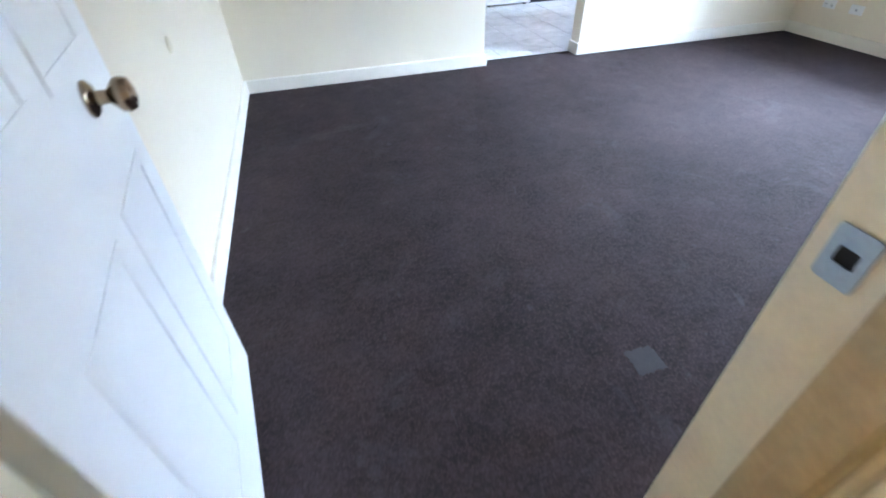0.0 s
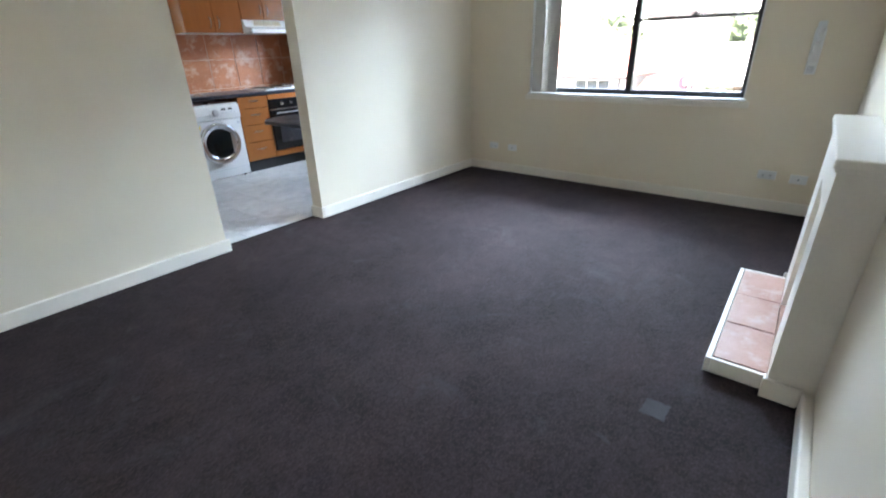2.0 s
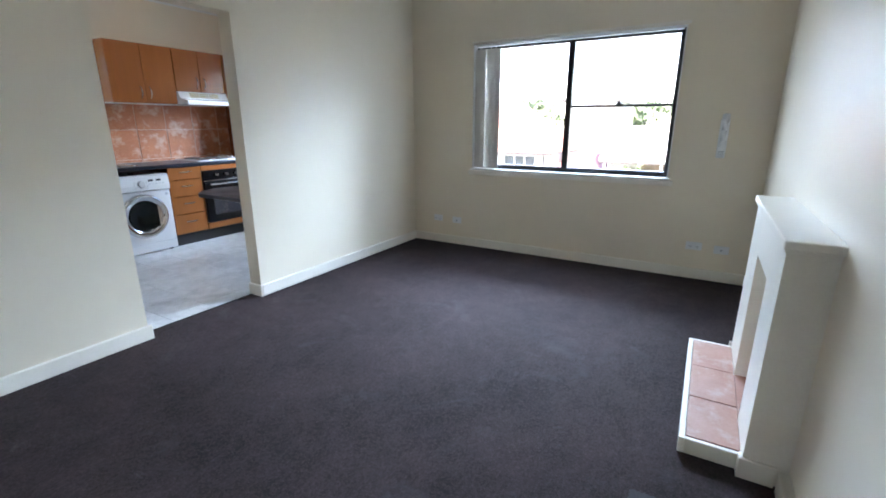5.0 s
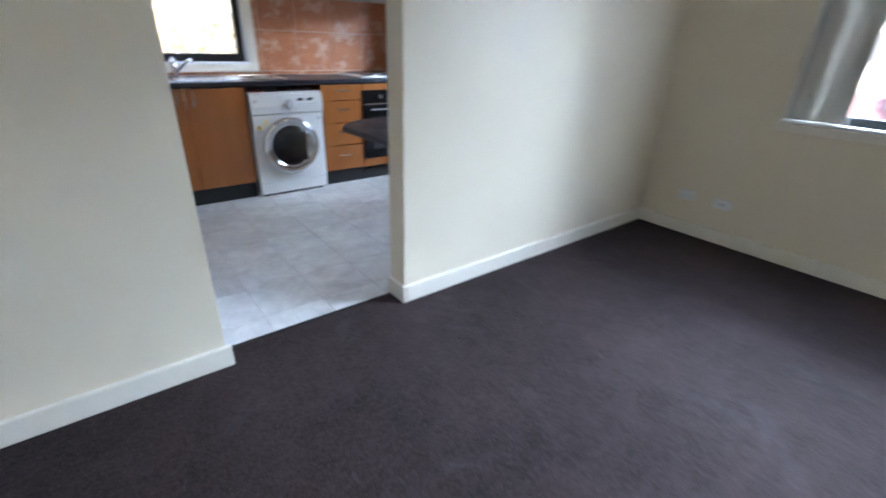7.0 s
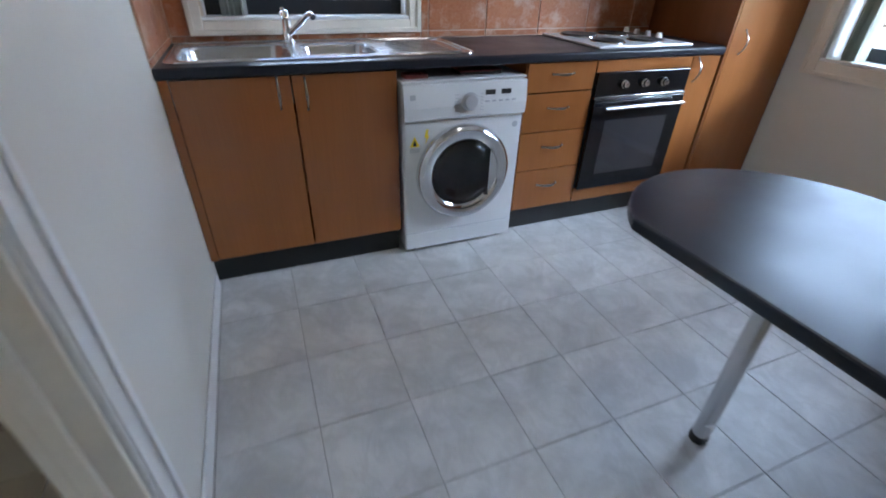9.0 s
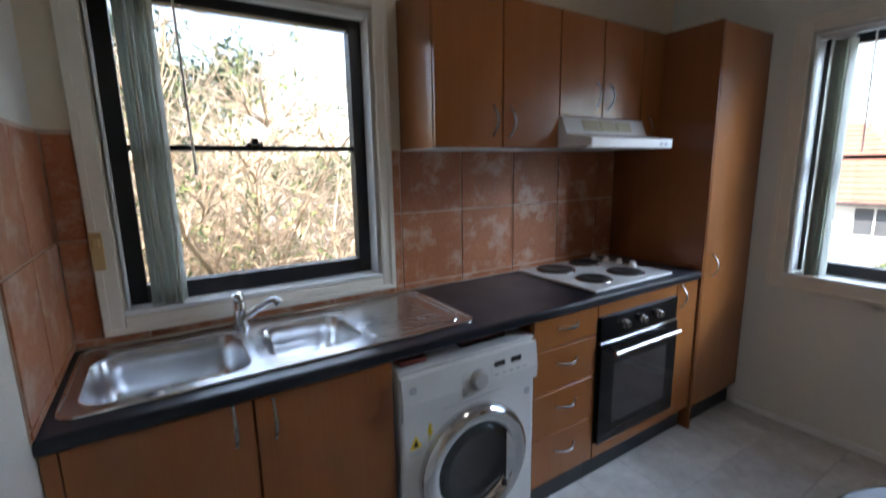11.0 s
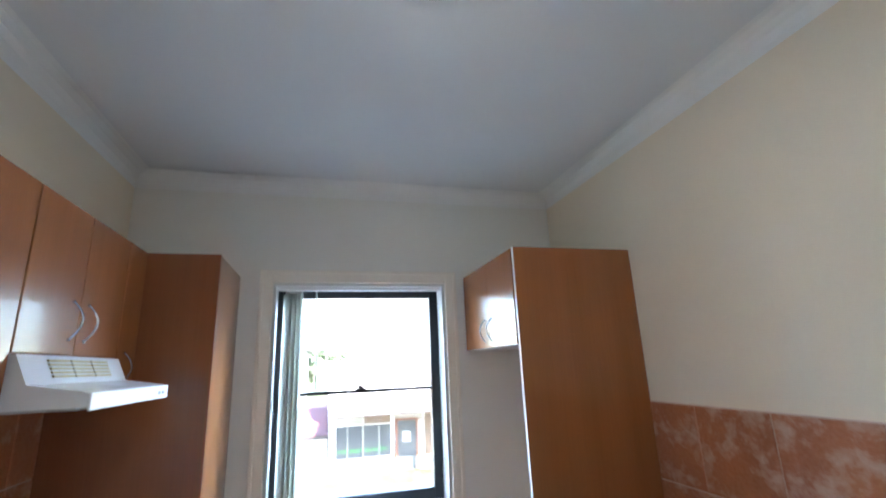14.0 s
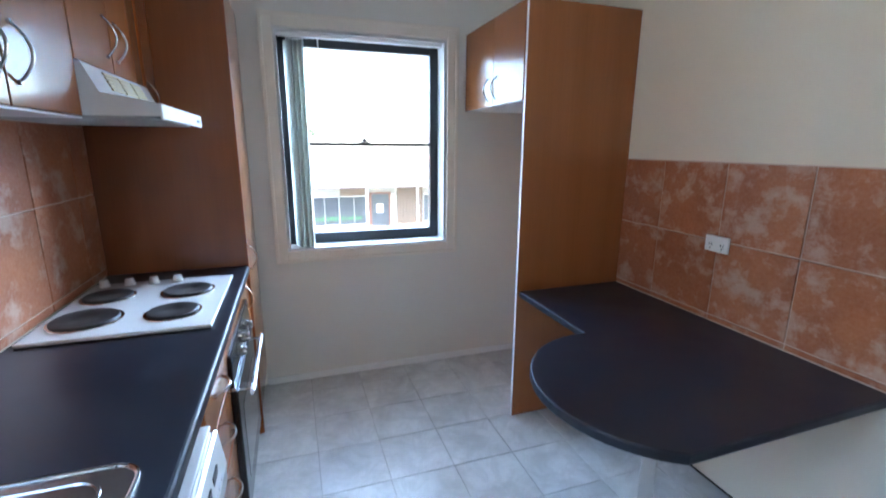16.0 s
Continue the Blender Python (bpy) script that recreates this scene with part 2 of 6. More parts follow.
M = dict(
    wall=plain("wall_paint", (0.81, 0.715, 0.565), 0.46, var=0.035, scale=1.2, grain=260, relief=0.10),
    wall_white=plain("white_wall_paint", (0.78, 0.76, 0.70), 0.5, var=0.03, scale=1.5, grain=260, relief=0.08),
    ceiling=plain("ceiling_paint", (0.74, 0.735, 0.725), 0.75, var=0.03, scale=1.0, grain=180, relief=0.06),
    cornice=plain("white_cornice_paint", (0.81, 0.80, 0.77), 0.6, var=0.03, scale=2.0, grain=150, relief=0.06),
    trim=plain("gloss_trim_paint", (0.84, 0.78, 0.68), 0.38, var=0.05, scale=4, grain=90, relief=0.10),
    door=plain("gloss_white_door_paint", (0.86, 0.86, 0.85), 0.36, var=0.02, scale=3, grain=140, relief=0.05),
    jamb=plain("worn_cream_jamb_paint", (0.66, 0.58, 0.42), 0.4, var=0.10, scale=7, grain=70, relief=0.2),
    stop=plain("tan_worn_timber", (0.42, 0.31, 0.165), 0.42, var=0.22, scale=9, grain=60, relief=0.25),
    carpet=carpet_material(),
    patch=plain("flattened_carpet_nap", (0.042, 0.034, 0.036), 0.9, var=0.3, scale=20, grain=220, relief=0.8),
    floor_tile=veined("marble_look_floor_tile", (0.68, 0.672, 0.66), (0.48, 0.47, 0.45), 0.36),
    grout=plain("grey_grout", (0.40, 0.39, 0.375), 0.8, var=0.2, scale=12),
    grout_warm=plain("pale_pink_grout", (0.62, 0.46, 0.36), 0.8, var=0.15, scale=12),
    terracotta=mottled("terracotta_wall_tile", (0.34, 0.088, 0.022), (0.49, 0.155, 0.045), (0.66, 0.50, 0.39), 0.505),
    hearth=mottled("pink_hearth_tile", (0.38, 0.165, 0.11), (0.47, 0.245, 0.175), (0.54, 0.41, 0.34), 0.5, 0.5),
    wood=veneer("cherry_veneer", (0.285, 0.095, 0.0255), (0.318, 0.108, 0.030)),
    # same cherry veneer, darkened and reddened to hold the pantry side's shade
    wood_shaded=veneer("shaded_cherry_veneer", (0.205, 0.065, 0.0205), (0.232, 0.075, 0.0245)),
    bench=plain("charcoal_laminate", (0.009, 0.012, 0.021), 0.34, var=0.25, scale=5, grain=300, relief=0.15),
    kick=plain("black_kickboard", (0.012, 0.012, 0.013), 0.5, var=0.2),
    steel=plain("brushed_steel", (0.62, 0.62, 0.63), 0.22, 1.0, var=0.06, scale=6, grain=400, relief=0.04),
    chrome=plain("chrome", (0.72, 0.72, 0.73), 0.10, 1.0, var=0.03, relief=0),
    nickel=plain("satin_nickel", (0.44, 0.42, 0.39), 0.24, 1.0, var=0.05, relief=0),
    brass=plain("aged_bronze_knob", (0.36, 0.27, 0.19), 0.19, 1.0, var=0.15, scale=20, relief=0),
    zinc=plain("zinc_strike", (0.33, 0.37, 0.40), 0.45, 1.0, var=0.12, scale=30, relief=0.1),
    hole=plain("dark_recess", (0.015, 0.012, 0.010), 0.8, var=0.2),
    enamel=plain("white_enamel", (0.72, 0.72, 0.715), 0.18, var=0.02, scale=4, relief=0.0, coat=0.3),
    plate=plain("cast_iron_hotplate", (0.025, 0.020, 0.018), 0.5, var=0.3, scale=18, grain=160, relief=0.25),
    plastic=plain("white_plastic", (0.82, 0.82, 0.81), 0.35, var=0.03, relief=0.02),
    plastic_old=plain("yellowed_plastic", (0.62, 0.44, 0.20), 0.4, var=0.08, relief=0.04),
    filter=plain("yellowed_vent_mesh", (0.44, 0.34, 0.16), 0.6, var=0.2, scale=40, grain=250, relief=0.4),
    black_glass=plain("black_oven_glass", (0.006, 0.006, 0.007), 0.06, var=0.1, relief=0.0),
    alu=plain("black_window_frame", (0.010, 0.010, 0.013), 0.38, var=0.2, scale=8, relief=0.05),
    glass=glass_material(),
    drum=plain("washer_drum_steel", (0.35, 0.35, 0.36), 0.38, 1.0, var=0.2, scale=20),
    bowl_glass=tinted_glass("smoked_bowl_glass", (0.22, 0.225, 0.24)),
    silver=plain("silver_plastic", (0.50, 0.50, 0.51), 0.32, 0.35, var=0.03, relief=0),
    rubber=plain("grey_door_seal", (0.05, 0.05, 0.053), 0.6, var=0.2, scale=15),
    door_glass=plain("dark_bowl_glass", (0.03, 0.03, 0.035), 0.05, var=0.1, relief=0, coat=1.0),
    blind=fabric("grey_green_blind_fabric", (0.72, 0.73, 0.68), 0.66),
    blind_pale=plain("cream_blind_fabric", (0.60, 0.57, 0.52), 0.8, var=0.06, scale=8, grain=300, relief=0.3),
    # falloff towards the rim is painted into the dome's emission
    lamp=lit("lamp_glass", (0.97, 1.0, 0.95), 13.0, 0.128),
    lamp_rim=plain("frosted_lamp_rim", (0.72, 0.74, 0.70), 0.19, var=0.03, relief=0, transmission=0.3),
    yellow=plain("yellow_sticker", (0.85, 0.62, 0.02), 0.4, var=0.03, relief=0),
    ink=plain("black_print", (0.02, 0.02, 0.02), 0.5, relief=0),
    grey_print=plain("grey_print", (0.42, 0.43, 0.45), 0.5, relief=0),
    rust=plain("rust_red_tray", (0.18, 0.03, 0.02), 0.5, relief=0.1),
    bath_tile=plain("beige_bathroom_tile", (0.55, 0.48, 0.38), 0.38, var=0.12, scale=4),
)


# ---- building blocks ----
BASE = {}


def thing(name, base, label, category, group=""):
    ob = new(name)
    ob.empty_display_size = 0.1
    ob.location = base
    BASE[ob] = Vector(base)
    return tagged(ob, label, category, group)


def part(name, bm, material, parent=None, label="", smooth=False):
    """Links a bmesh, in world metres, as one mesh object under a thing or a part."""
    base = BASE.get(parent, Vector((0, 0, 0))) if parent else Vector((0, 0, 0))
    if base.length:
        bmesh.ops.translate(bm, vec=-base, verts=bm.verts)
    me = bpy.data.meshes.new(name)
    bm.to_mesh(me)
    bm.free()
    if smooth:
        for p in me.polygons:
            p.use_smooth = True
        me.set_sharp_from_angle(angle=radians(35))
    me.materials.append(material)
    ob = new(name, me)
    if parent:
        ob.parent = parent
        BASE[ob] = base
    if label:
        ob["label"] = label
    return ob


def structure(name, bm, material, label, category, smooth=False):
    return tagged(part(name, bm, material, None, "", smooth), label, category, "", "structure")


def single(name, bm, material, label, category, group="", smooth=False):
    return tagged(part(name, bm, material, None, "", smooth), label, category, group)


def box(bm, x0, x1, y0, y1, z0, z1, r=0.0, seg=2):
    """Adds a box, with rounded edges where r is given."""
    tmp = bmesh.new()
    bmesh.ops.create_cube(tmp, size=1.0)
    for v in tmp.verts:
        v.co = Vector(((x0 + x1) / 2 + v.co.x * (x1 - x0), (y0 + y1) / 2 + v.co.y * (y1 - y0), (z0 + z1) / 2 + v.co.z * (z1 - z0)))
    if r:
        bmesh.ops.bevel(tmp, geom=tmp.edges[:], offset=r, segments=seg, affect="EDGES", profile=0.5)
    add(bm, tmp)
    return bm


def add(bm, tmp):
    me = bpy.data.meshes.new("tmp")
    tmp.to_mesh(me)
    tmp.free()
    bm.from_mesh(me)
    bpy.data.meshes.remove(me)


def boxes(*specs):
    bm = bmesh.new()
    for s in specs:
        box(bm, *s)
    return bm


def B(*s):
    return box(bmesh.new(), *s)


def tube(bm, p, q, r0, r1=None, seg=14, cap=True):
    """A round bar from p to q."""
    p, q = Vector(p), Vector(q)
    r1 = r0 if r1 is None else r1
    m = Matrix.Translation((p + q) / 2) @ (q - p).to_track_quat("Z", "Y").to_matrix().to_4x4()
    bmesh.ops.create_cone(bm, cap_ends=cap, segments=seg, radius1=r0, radius2=r1, depth=(q - p).length, matrix=m)
    return bm


def sweep(bm, pts, r, seg=8, flat=1.0):
    """A bar of round section along a line of points."""
    pts = [Vector(p) for p in pts]
    rings = []
    for i, p in enumerate(pts):
        d = (pts[min(i + 1, len(pts) - 1)] - pts[max(i - 1, 0)]).normalized()
        side = d.cross(Vector((0, 0, 1)))
        side = side.normalized() if side.length > 1e-3 else Vector((1, 0, 0))
        up = side.cross(d)
        rings.append([bm.verts.new(p + r * (math.cos(k * math.tau / seg) * side + flat * math.sin(k * math.tau / seg) * up)) for k in range(seg)])
    for a, b in zip(rings, rings[1:]):
        for k in range(seg):
            bm.faces.new((a[k], a[(k + 1) % seg], b[(k + 1) % seg], b[k]))
    bm.faces.new(rings[0][::-1])
    bm.faces.new(rings[-1])
    return bm


def lathe(bm, centre, axis, profile, seg=32):
    """Turns a profile of (radius, along) round an axis through centre."""
    q = Vector(axis).normalized().to_track_quat("Z", "Y")
    rings = []
    for r, h in profile:
        rings.append([bm.verts.new(Vector(centre) + q @ Vector((r * math.cos(k * math.tau / seg), r * math.sin(k * math.tau / seg), h))) for k in range(seg)])
    for a, b in zip(rings, rings[1:]):
        for k in range(seg):
            bm.faces.new((a[k], a[(k + 1) % seg], b[(k + 1) % seg], b[k]))
    if profile[0][0] > 1e-4:
        bm.faces.new(rings[0][::-1])
    if profile[-1][0] > 1e-4:
        bm.faces.new(rings[-1])
    bmesh.ops.remove_doubles(bm, verts=bm.verts[:], dist=1e-5)
    return bm


def rounded_rect(x0, x1, y0, y1, r, seg=6):
    pts = []
    for cx, cy, a0 in ((x1 - r, y1 - r, 0), (x0 + r, y1 - r, 90), (x0 + r, y0 + r, 180), (x1 - r, y0 + r, 270)):
        for k in range(seg + 1):
            a = radians(a0 + 90 * k / seg)
            pts.append((cx + r * math.cos(a), cy + r * math.sin(a)))
    return pts


def slab(outer, holes, z0, z1):
    """A flat plate with the given outline and holes."""
    bm = bmesh.new()
    loops = []
    for pts in (outer, *holes):
        vs = [bm.verts.new((x, y, z1)) for x, y in pts]
        loops.append([bm.edges.new((vs[i], vs[(i + 1) % len(vs)])) for i in range(len(vs))])
    bmesh.ops.triangle_fill(bm, use_beauty=True, use_dissolve=False, edges=[e for l in loops for e in l])
    bmesh.ops.recalc_face_normals(bm, faces=bm.faces[:])
    ret = bmesh.ops.extrude_face_region(bm, geom=bm.faces[:])
    bmesh.ops.translate(bm, vec=(0, 0, z0 - z1), verts=[g for g in ret["geom"] if isinstance(g, bmesh.types.BMVert)])
    bmesh.ops.recalc_face_normals(bm, faces=bm.faces[:])
    return bm


def prism(bm, pts, axis, a, b):
    """An outline in the plane across an axis ('x' or 'y'), drawn from a to b along it."""
    def place(u, v, w):
        return (w, u, v) if axis == "x" else (u, w, v)
    lo, hi = [bm.verts.new(place(u, v, a)) for u, v in pts], [bm.verts.new(place(u, v, b)) for u, v in pts]
    n = len(pts)
    faces = [bm.faces.new(lo), bm.faces.new(hi[::-1])]
    faces += [bm.faces.new((lo[i], hi[i], hi[(i + 1) % n], lo[(i + 1) % n])) for i in range(n)]
    bmesh.ops.recalc_face_normals(bm, faces=faces)
    return bm


# ---- rooms ----
CEIL = 2.80
LE, LW, LS, LN = 3.256, -1.826, -3.436, 0.018      # living room faces
KE, KW, KS, KN = 3.243, 0.0, 0.118, 2.708          # kitchen faces
OP0, OP1, OPZ = 0.090, 0.970, 2.115                # opening between them
DR0, DR1, DRZ = -1.62, -0.787, 2.06                # entrance doorway
LSW = -3.428                                       # south face beside the entrance, which stands forward of LS
W1 = (-2.712, -0.750, 0.890, 2.155)                 # living window: y, y, z, z
W2 = (0.163, 1.102, 1.040, 2.142)                  # sink window: x, x, z, z
W3 = (0.915, 1.922, 0.888, 2.152)                  # street window: y, y, z, z

structure("floor_living", B(LW - 0.1, LE + 0.1, LS - 0.15, 0.126, -0.12, 0.0), M["carpet"], "dark brown-grey cut pile carpet floor", "floor")
structure("floor_kitchen_bed", B(-0.080, KE + 0.1, 0.126, KN + 0.1, -0.12, -0.004), M["grout"], "grey grout bed under the kitchen floor tiles", "floor")
structure("floor_hall", B(-2.4, 0.6, -5.4, LS - 0.15, -0.12, -0.002), M["carpet"], "dark carpet of the entrance hall", "floor")
structure("floor_bathroom_bed", B(-1.8, -0.080, KS, KN + 0.1, -0.12, -0.008), M["grout"], "grout bed under the bathroom tiles", "floor")
structure("ceiling_living", B(LW - 0.1, LE + 0.25, LS - 0.15, 0.065, CEIL, CEIL + 0.15), M["ceiling"], "white painted plaster ceiling of the living room", "ceiling")
structure("ceiling_kitchen", B(-0.05, KE + 0.25, 0.065, KN + 0.25, CEIL, CEIL + 0.15), M["ceiling"], "white painted plaster ceiling of the kitchen", "ceiling")
structure("ceiling_hall", B(-2.4, 0.6, -5.4, LS - 0.15, CEIL, CEIL + 0.15), M["ceiling"], "white ceiling of the entrance hall", "ceiling")
structure("ceiling_bathroom", B(-1.9, -0.05, 0.065, KN + 0.25, CEIL - 0.1, CEIL + 0.15), M["ceiling"], "white ceiling of the bathroom", "ceiling")


def pierced(a0, a1, z0, z1, hole, make):
    """One wall slab a0..a1 by z0..z1 with one hole (a, a, z, z); a hole that starts at the floor is a doorway."""
    h0, h1, b0, b1 = hole
    if b0 - z0 < 1e-4:
        outer, inner = [(a0, z0), (h0, z0), (h0, b1), (h1, b1), (h1, z0), (a1, z0), (a1, z1), (a0, z1)], []
    else:
        outer, inner = [(a0, z0), (a1, z0), (a1, z1), (a0, z1)], [[(h0, b0), (h1, b0), (h1, b1), (h0, b1)]]
    ext = make(a0, a1, z0, z1)
    along_x = abs(ext[0] - a0) < 1e-6 and abs(ext[1] - a1) < 1e-6
    bm = slab(outer, inner, *(ext[2:4] if along_x else ext[0:2]))
    for v in bm.verts:
        u, h, w = v.co
        v.co = (u, w, h) if along_x else (w, u, h)
    bmesh.ops.recalc_face_normals(bm, faces=bm.faces[:])
    return bm


def wall_x(y0, y1):
    return lambda u0, u1, v0, v1: (u0, u1, y0, y1, v0, v1)


def wall_y(x0, x1):
    return lambda u0, u1, v0, v1: (x0, x1, u0, u1, v0, v1)


structure("wall_partition", pierced(LW - 0.1, LE + 0.255, 0, CEIL, (OP0, OP1, 0.0, OPZ), wall_x(LN, KS)), M["wall"], "cream painted wall with an open doorway to the kitchen", "wall")
structure("wall_opening_nib", boxes((0.006, OP0, KS + 0.0005, 0.150, 0, CEIL), (OP1, 1.110, KS + 0.0005, 0.150, 0, CEIL), (OP0, OP1, KS + 0.0005, 0.150, OPZ, CEIL)), M["wall"], "cream painted thickening round the kitchen opening", "wall")
structure("wall_living_east", pierced(LS - 0.15, LN, 0, CEIL, W1, wall_y(LE, LE + 0.25)), M["wall"], "cream painted wall with a wide window", "wall")
structure("wall_living_south", pierced(LW - 0.1, 0.63, 0, CEIL, (DR0 - 0.03, DR1 + 0.03, 0.0, DRZ + 0.03), wall_x(LS - 0.12, LSW)), M["wall"], "pale painted wall with the entrance doorway", "wall")
structure("wall_chimney", B(0.63, LE, LS - 0.12, LS, 0, CEIL), M["wall"], "pale painted wall behind the fireplace", "wall")
structure("wall_living_west", B(LW - 0.1, LW, LS, LN, 0, CEIL), M["wall"], "cream painted side wall of the living room", "wall")
structure("wall_kitchen_north", pierced(KW - 0.1, KE + 0.25, 0, CEIL, W2, wall_x(KN, KN + 0.25)), M["wall"], "cream painted kitchen wall with the sink window", "wall")
structure("wall_kitchen_east", pierced(KS, KN, 0, CEIL, W3, wall_y(KE, KE + 0.25)), M["wall_white"], "white painted kitchen wall with a sash window", "wall")
structure("wall_kitchen_west", pierced(KS, KN, 0, CEIL, (0.13, 0.882, 0.0, 2.05), wall_y(-0.1, 0.0)), M["wall_white"], "white painted kitchen wall with a bathroom doorway", "wall")
structure("wall_hall", boxes((-2.5, -2.4, -5.4, LS - 0.12, 0, CEIL), (0.6, 0.7, -5.4, LS - 0.12, 0, CEIL), (-2.5, 0.7, -5.5, -5.4, 0, CEIL)), M["wall"], "plain cream walls closing the entrance hall", "wall")
structure("wall_bathroom_west", B(-1.8, -1.7, KS, KN, 0, CEIL), M["bath_tile"], "beige tiled bathroom wall", "wall")
# opening is out of view, added so that daylight brightens the bathroom
structure("wall_bathroom_north", pierced(-1.8, -0.1, 0, CEIL, (-1.45, -0.45, 1.2, 2.1), wall_x(KN, KN + 0.25)), M["bath_tile"], "beige tiled bathroom wall with an unseen opening added for daylight", "wall")


def cornice(name, x0, x1, y0, y1):
    """A coved cornice round a room."""
    s = 0.090
    cove = [(0, -s)] + [(s * (1 - math.cos(radians(a))) , -s * (1 - math.sin(radians(a)))) for a in (15, 35, 55, 75)] + [(s, 0), (0, 0)]
    cove = [(u + 0.001, v - 0.001) for u, v in cove]
    bm = bmesh.new()
    rings = []
    for cx, cy, sx, sy in ((x0, y0, 1, 1), (x1, y0, -1, 1), (x1, y1, -1, -1), (x0, y1, 1, -1)):
        rings.append([bm.verts.new((cx + sx * u, cy + sy * u, CEIL + v)) for u, v in cove])
    for i in range(4):
        a, b = rings[i], rings[(i + 1) % 4]
        for k in range(len(cove)):
            bm.faces.new((a[k], b[k], b[(k + 1) % len(cove)], a[(k + 1) % len(cove)]))
    bmesh.ops.recalc_face_normals(bm, faces=bm.faces[:])
    return structure(name, bm, M["cornice"], "white plaster coved cornice", "cornice")


cornice("trim_cornice_living", LW, LE, LS, LN)
cornice("trim_cornice_kitchen", KW, KE, KS, KN)


def skirting(name, runs, material=None, h=0.096, t=0.018):
    """Painted baseboards with a rounded top; runs of (x0, x1, y0, y1)."""
    bm = bmesh.new()
    for x0, x1, y0, y1 in runs:
        box(bm, x0, x1, y0, y1, -0.002, h, 0.008, 3)
    return structure(name, bm, material or M["trim"], "cream gloss painted timber skirting board", "skirting board")


T = 0.022
skirting("baseboard_living_north", [(LW, 0.110, LN - T, LN), (OP1 - 0.001, LE, LN - T, LN), (OP1 - T, OP1, LN - T, 0.151)])
skirting("baseboard_living_east", [(LE - T, LE, LS, LN - T)])
skirting("baseboard_living_west", [(LW, LW + T, LS, LN - T)])
skirting("baseboard_living_south", [(LW + T, DR0 - 0.09, LSW, LSW + T), (DR1 + 0.09, 0.60, LSW, -3.390), (1.75, LE - T, LS, LS + T)])
skirting("baseboard_kitchen_west", [(0.0, 0.014, 0.945, 2.125)], M["door"], 0.07)
skirting("baseboard_kitchen_east", [(KE - 0.012, KE, 0.13, 2.115)], M["door"], 0.045)
structure("threshold", B(OP0, OP1 - T, 0.119, 0.133, -0.01, 0.004, 0.002), M["hole"], "worn dark strip where carpet meets tile", "threshold")


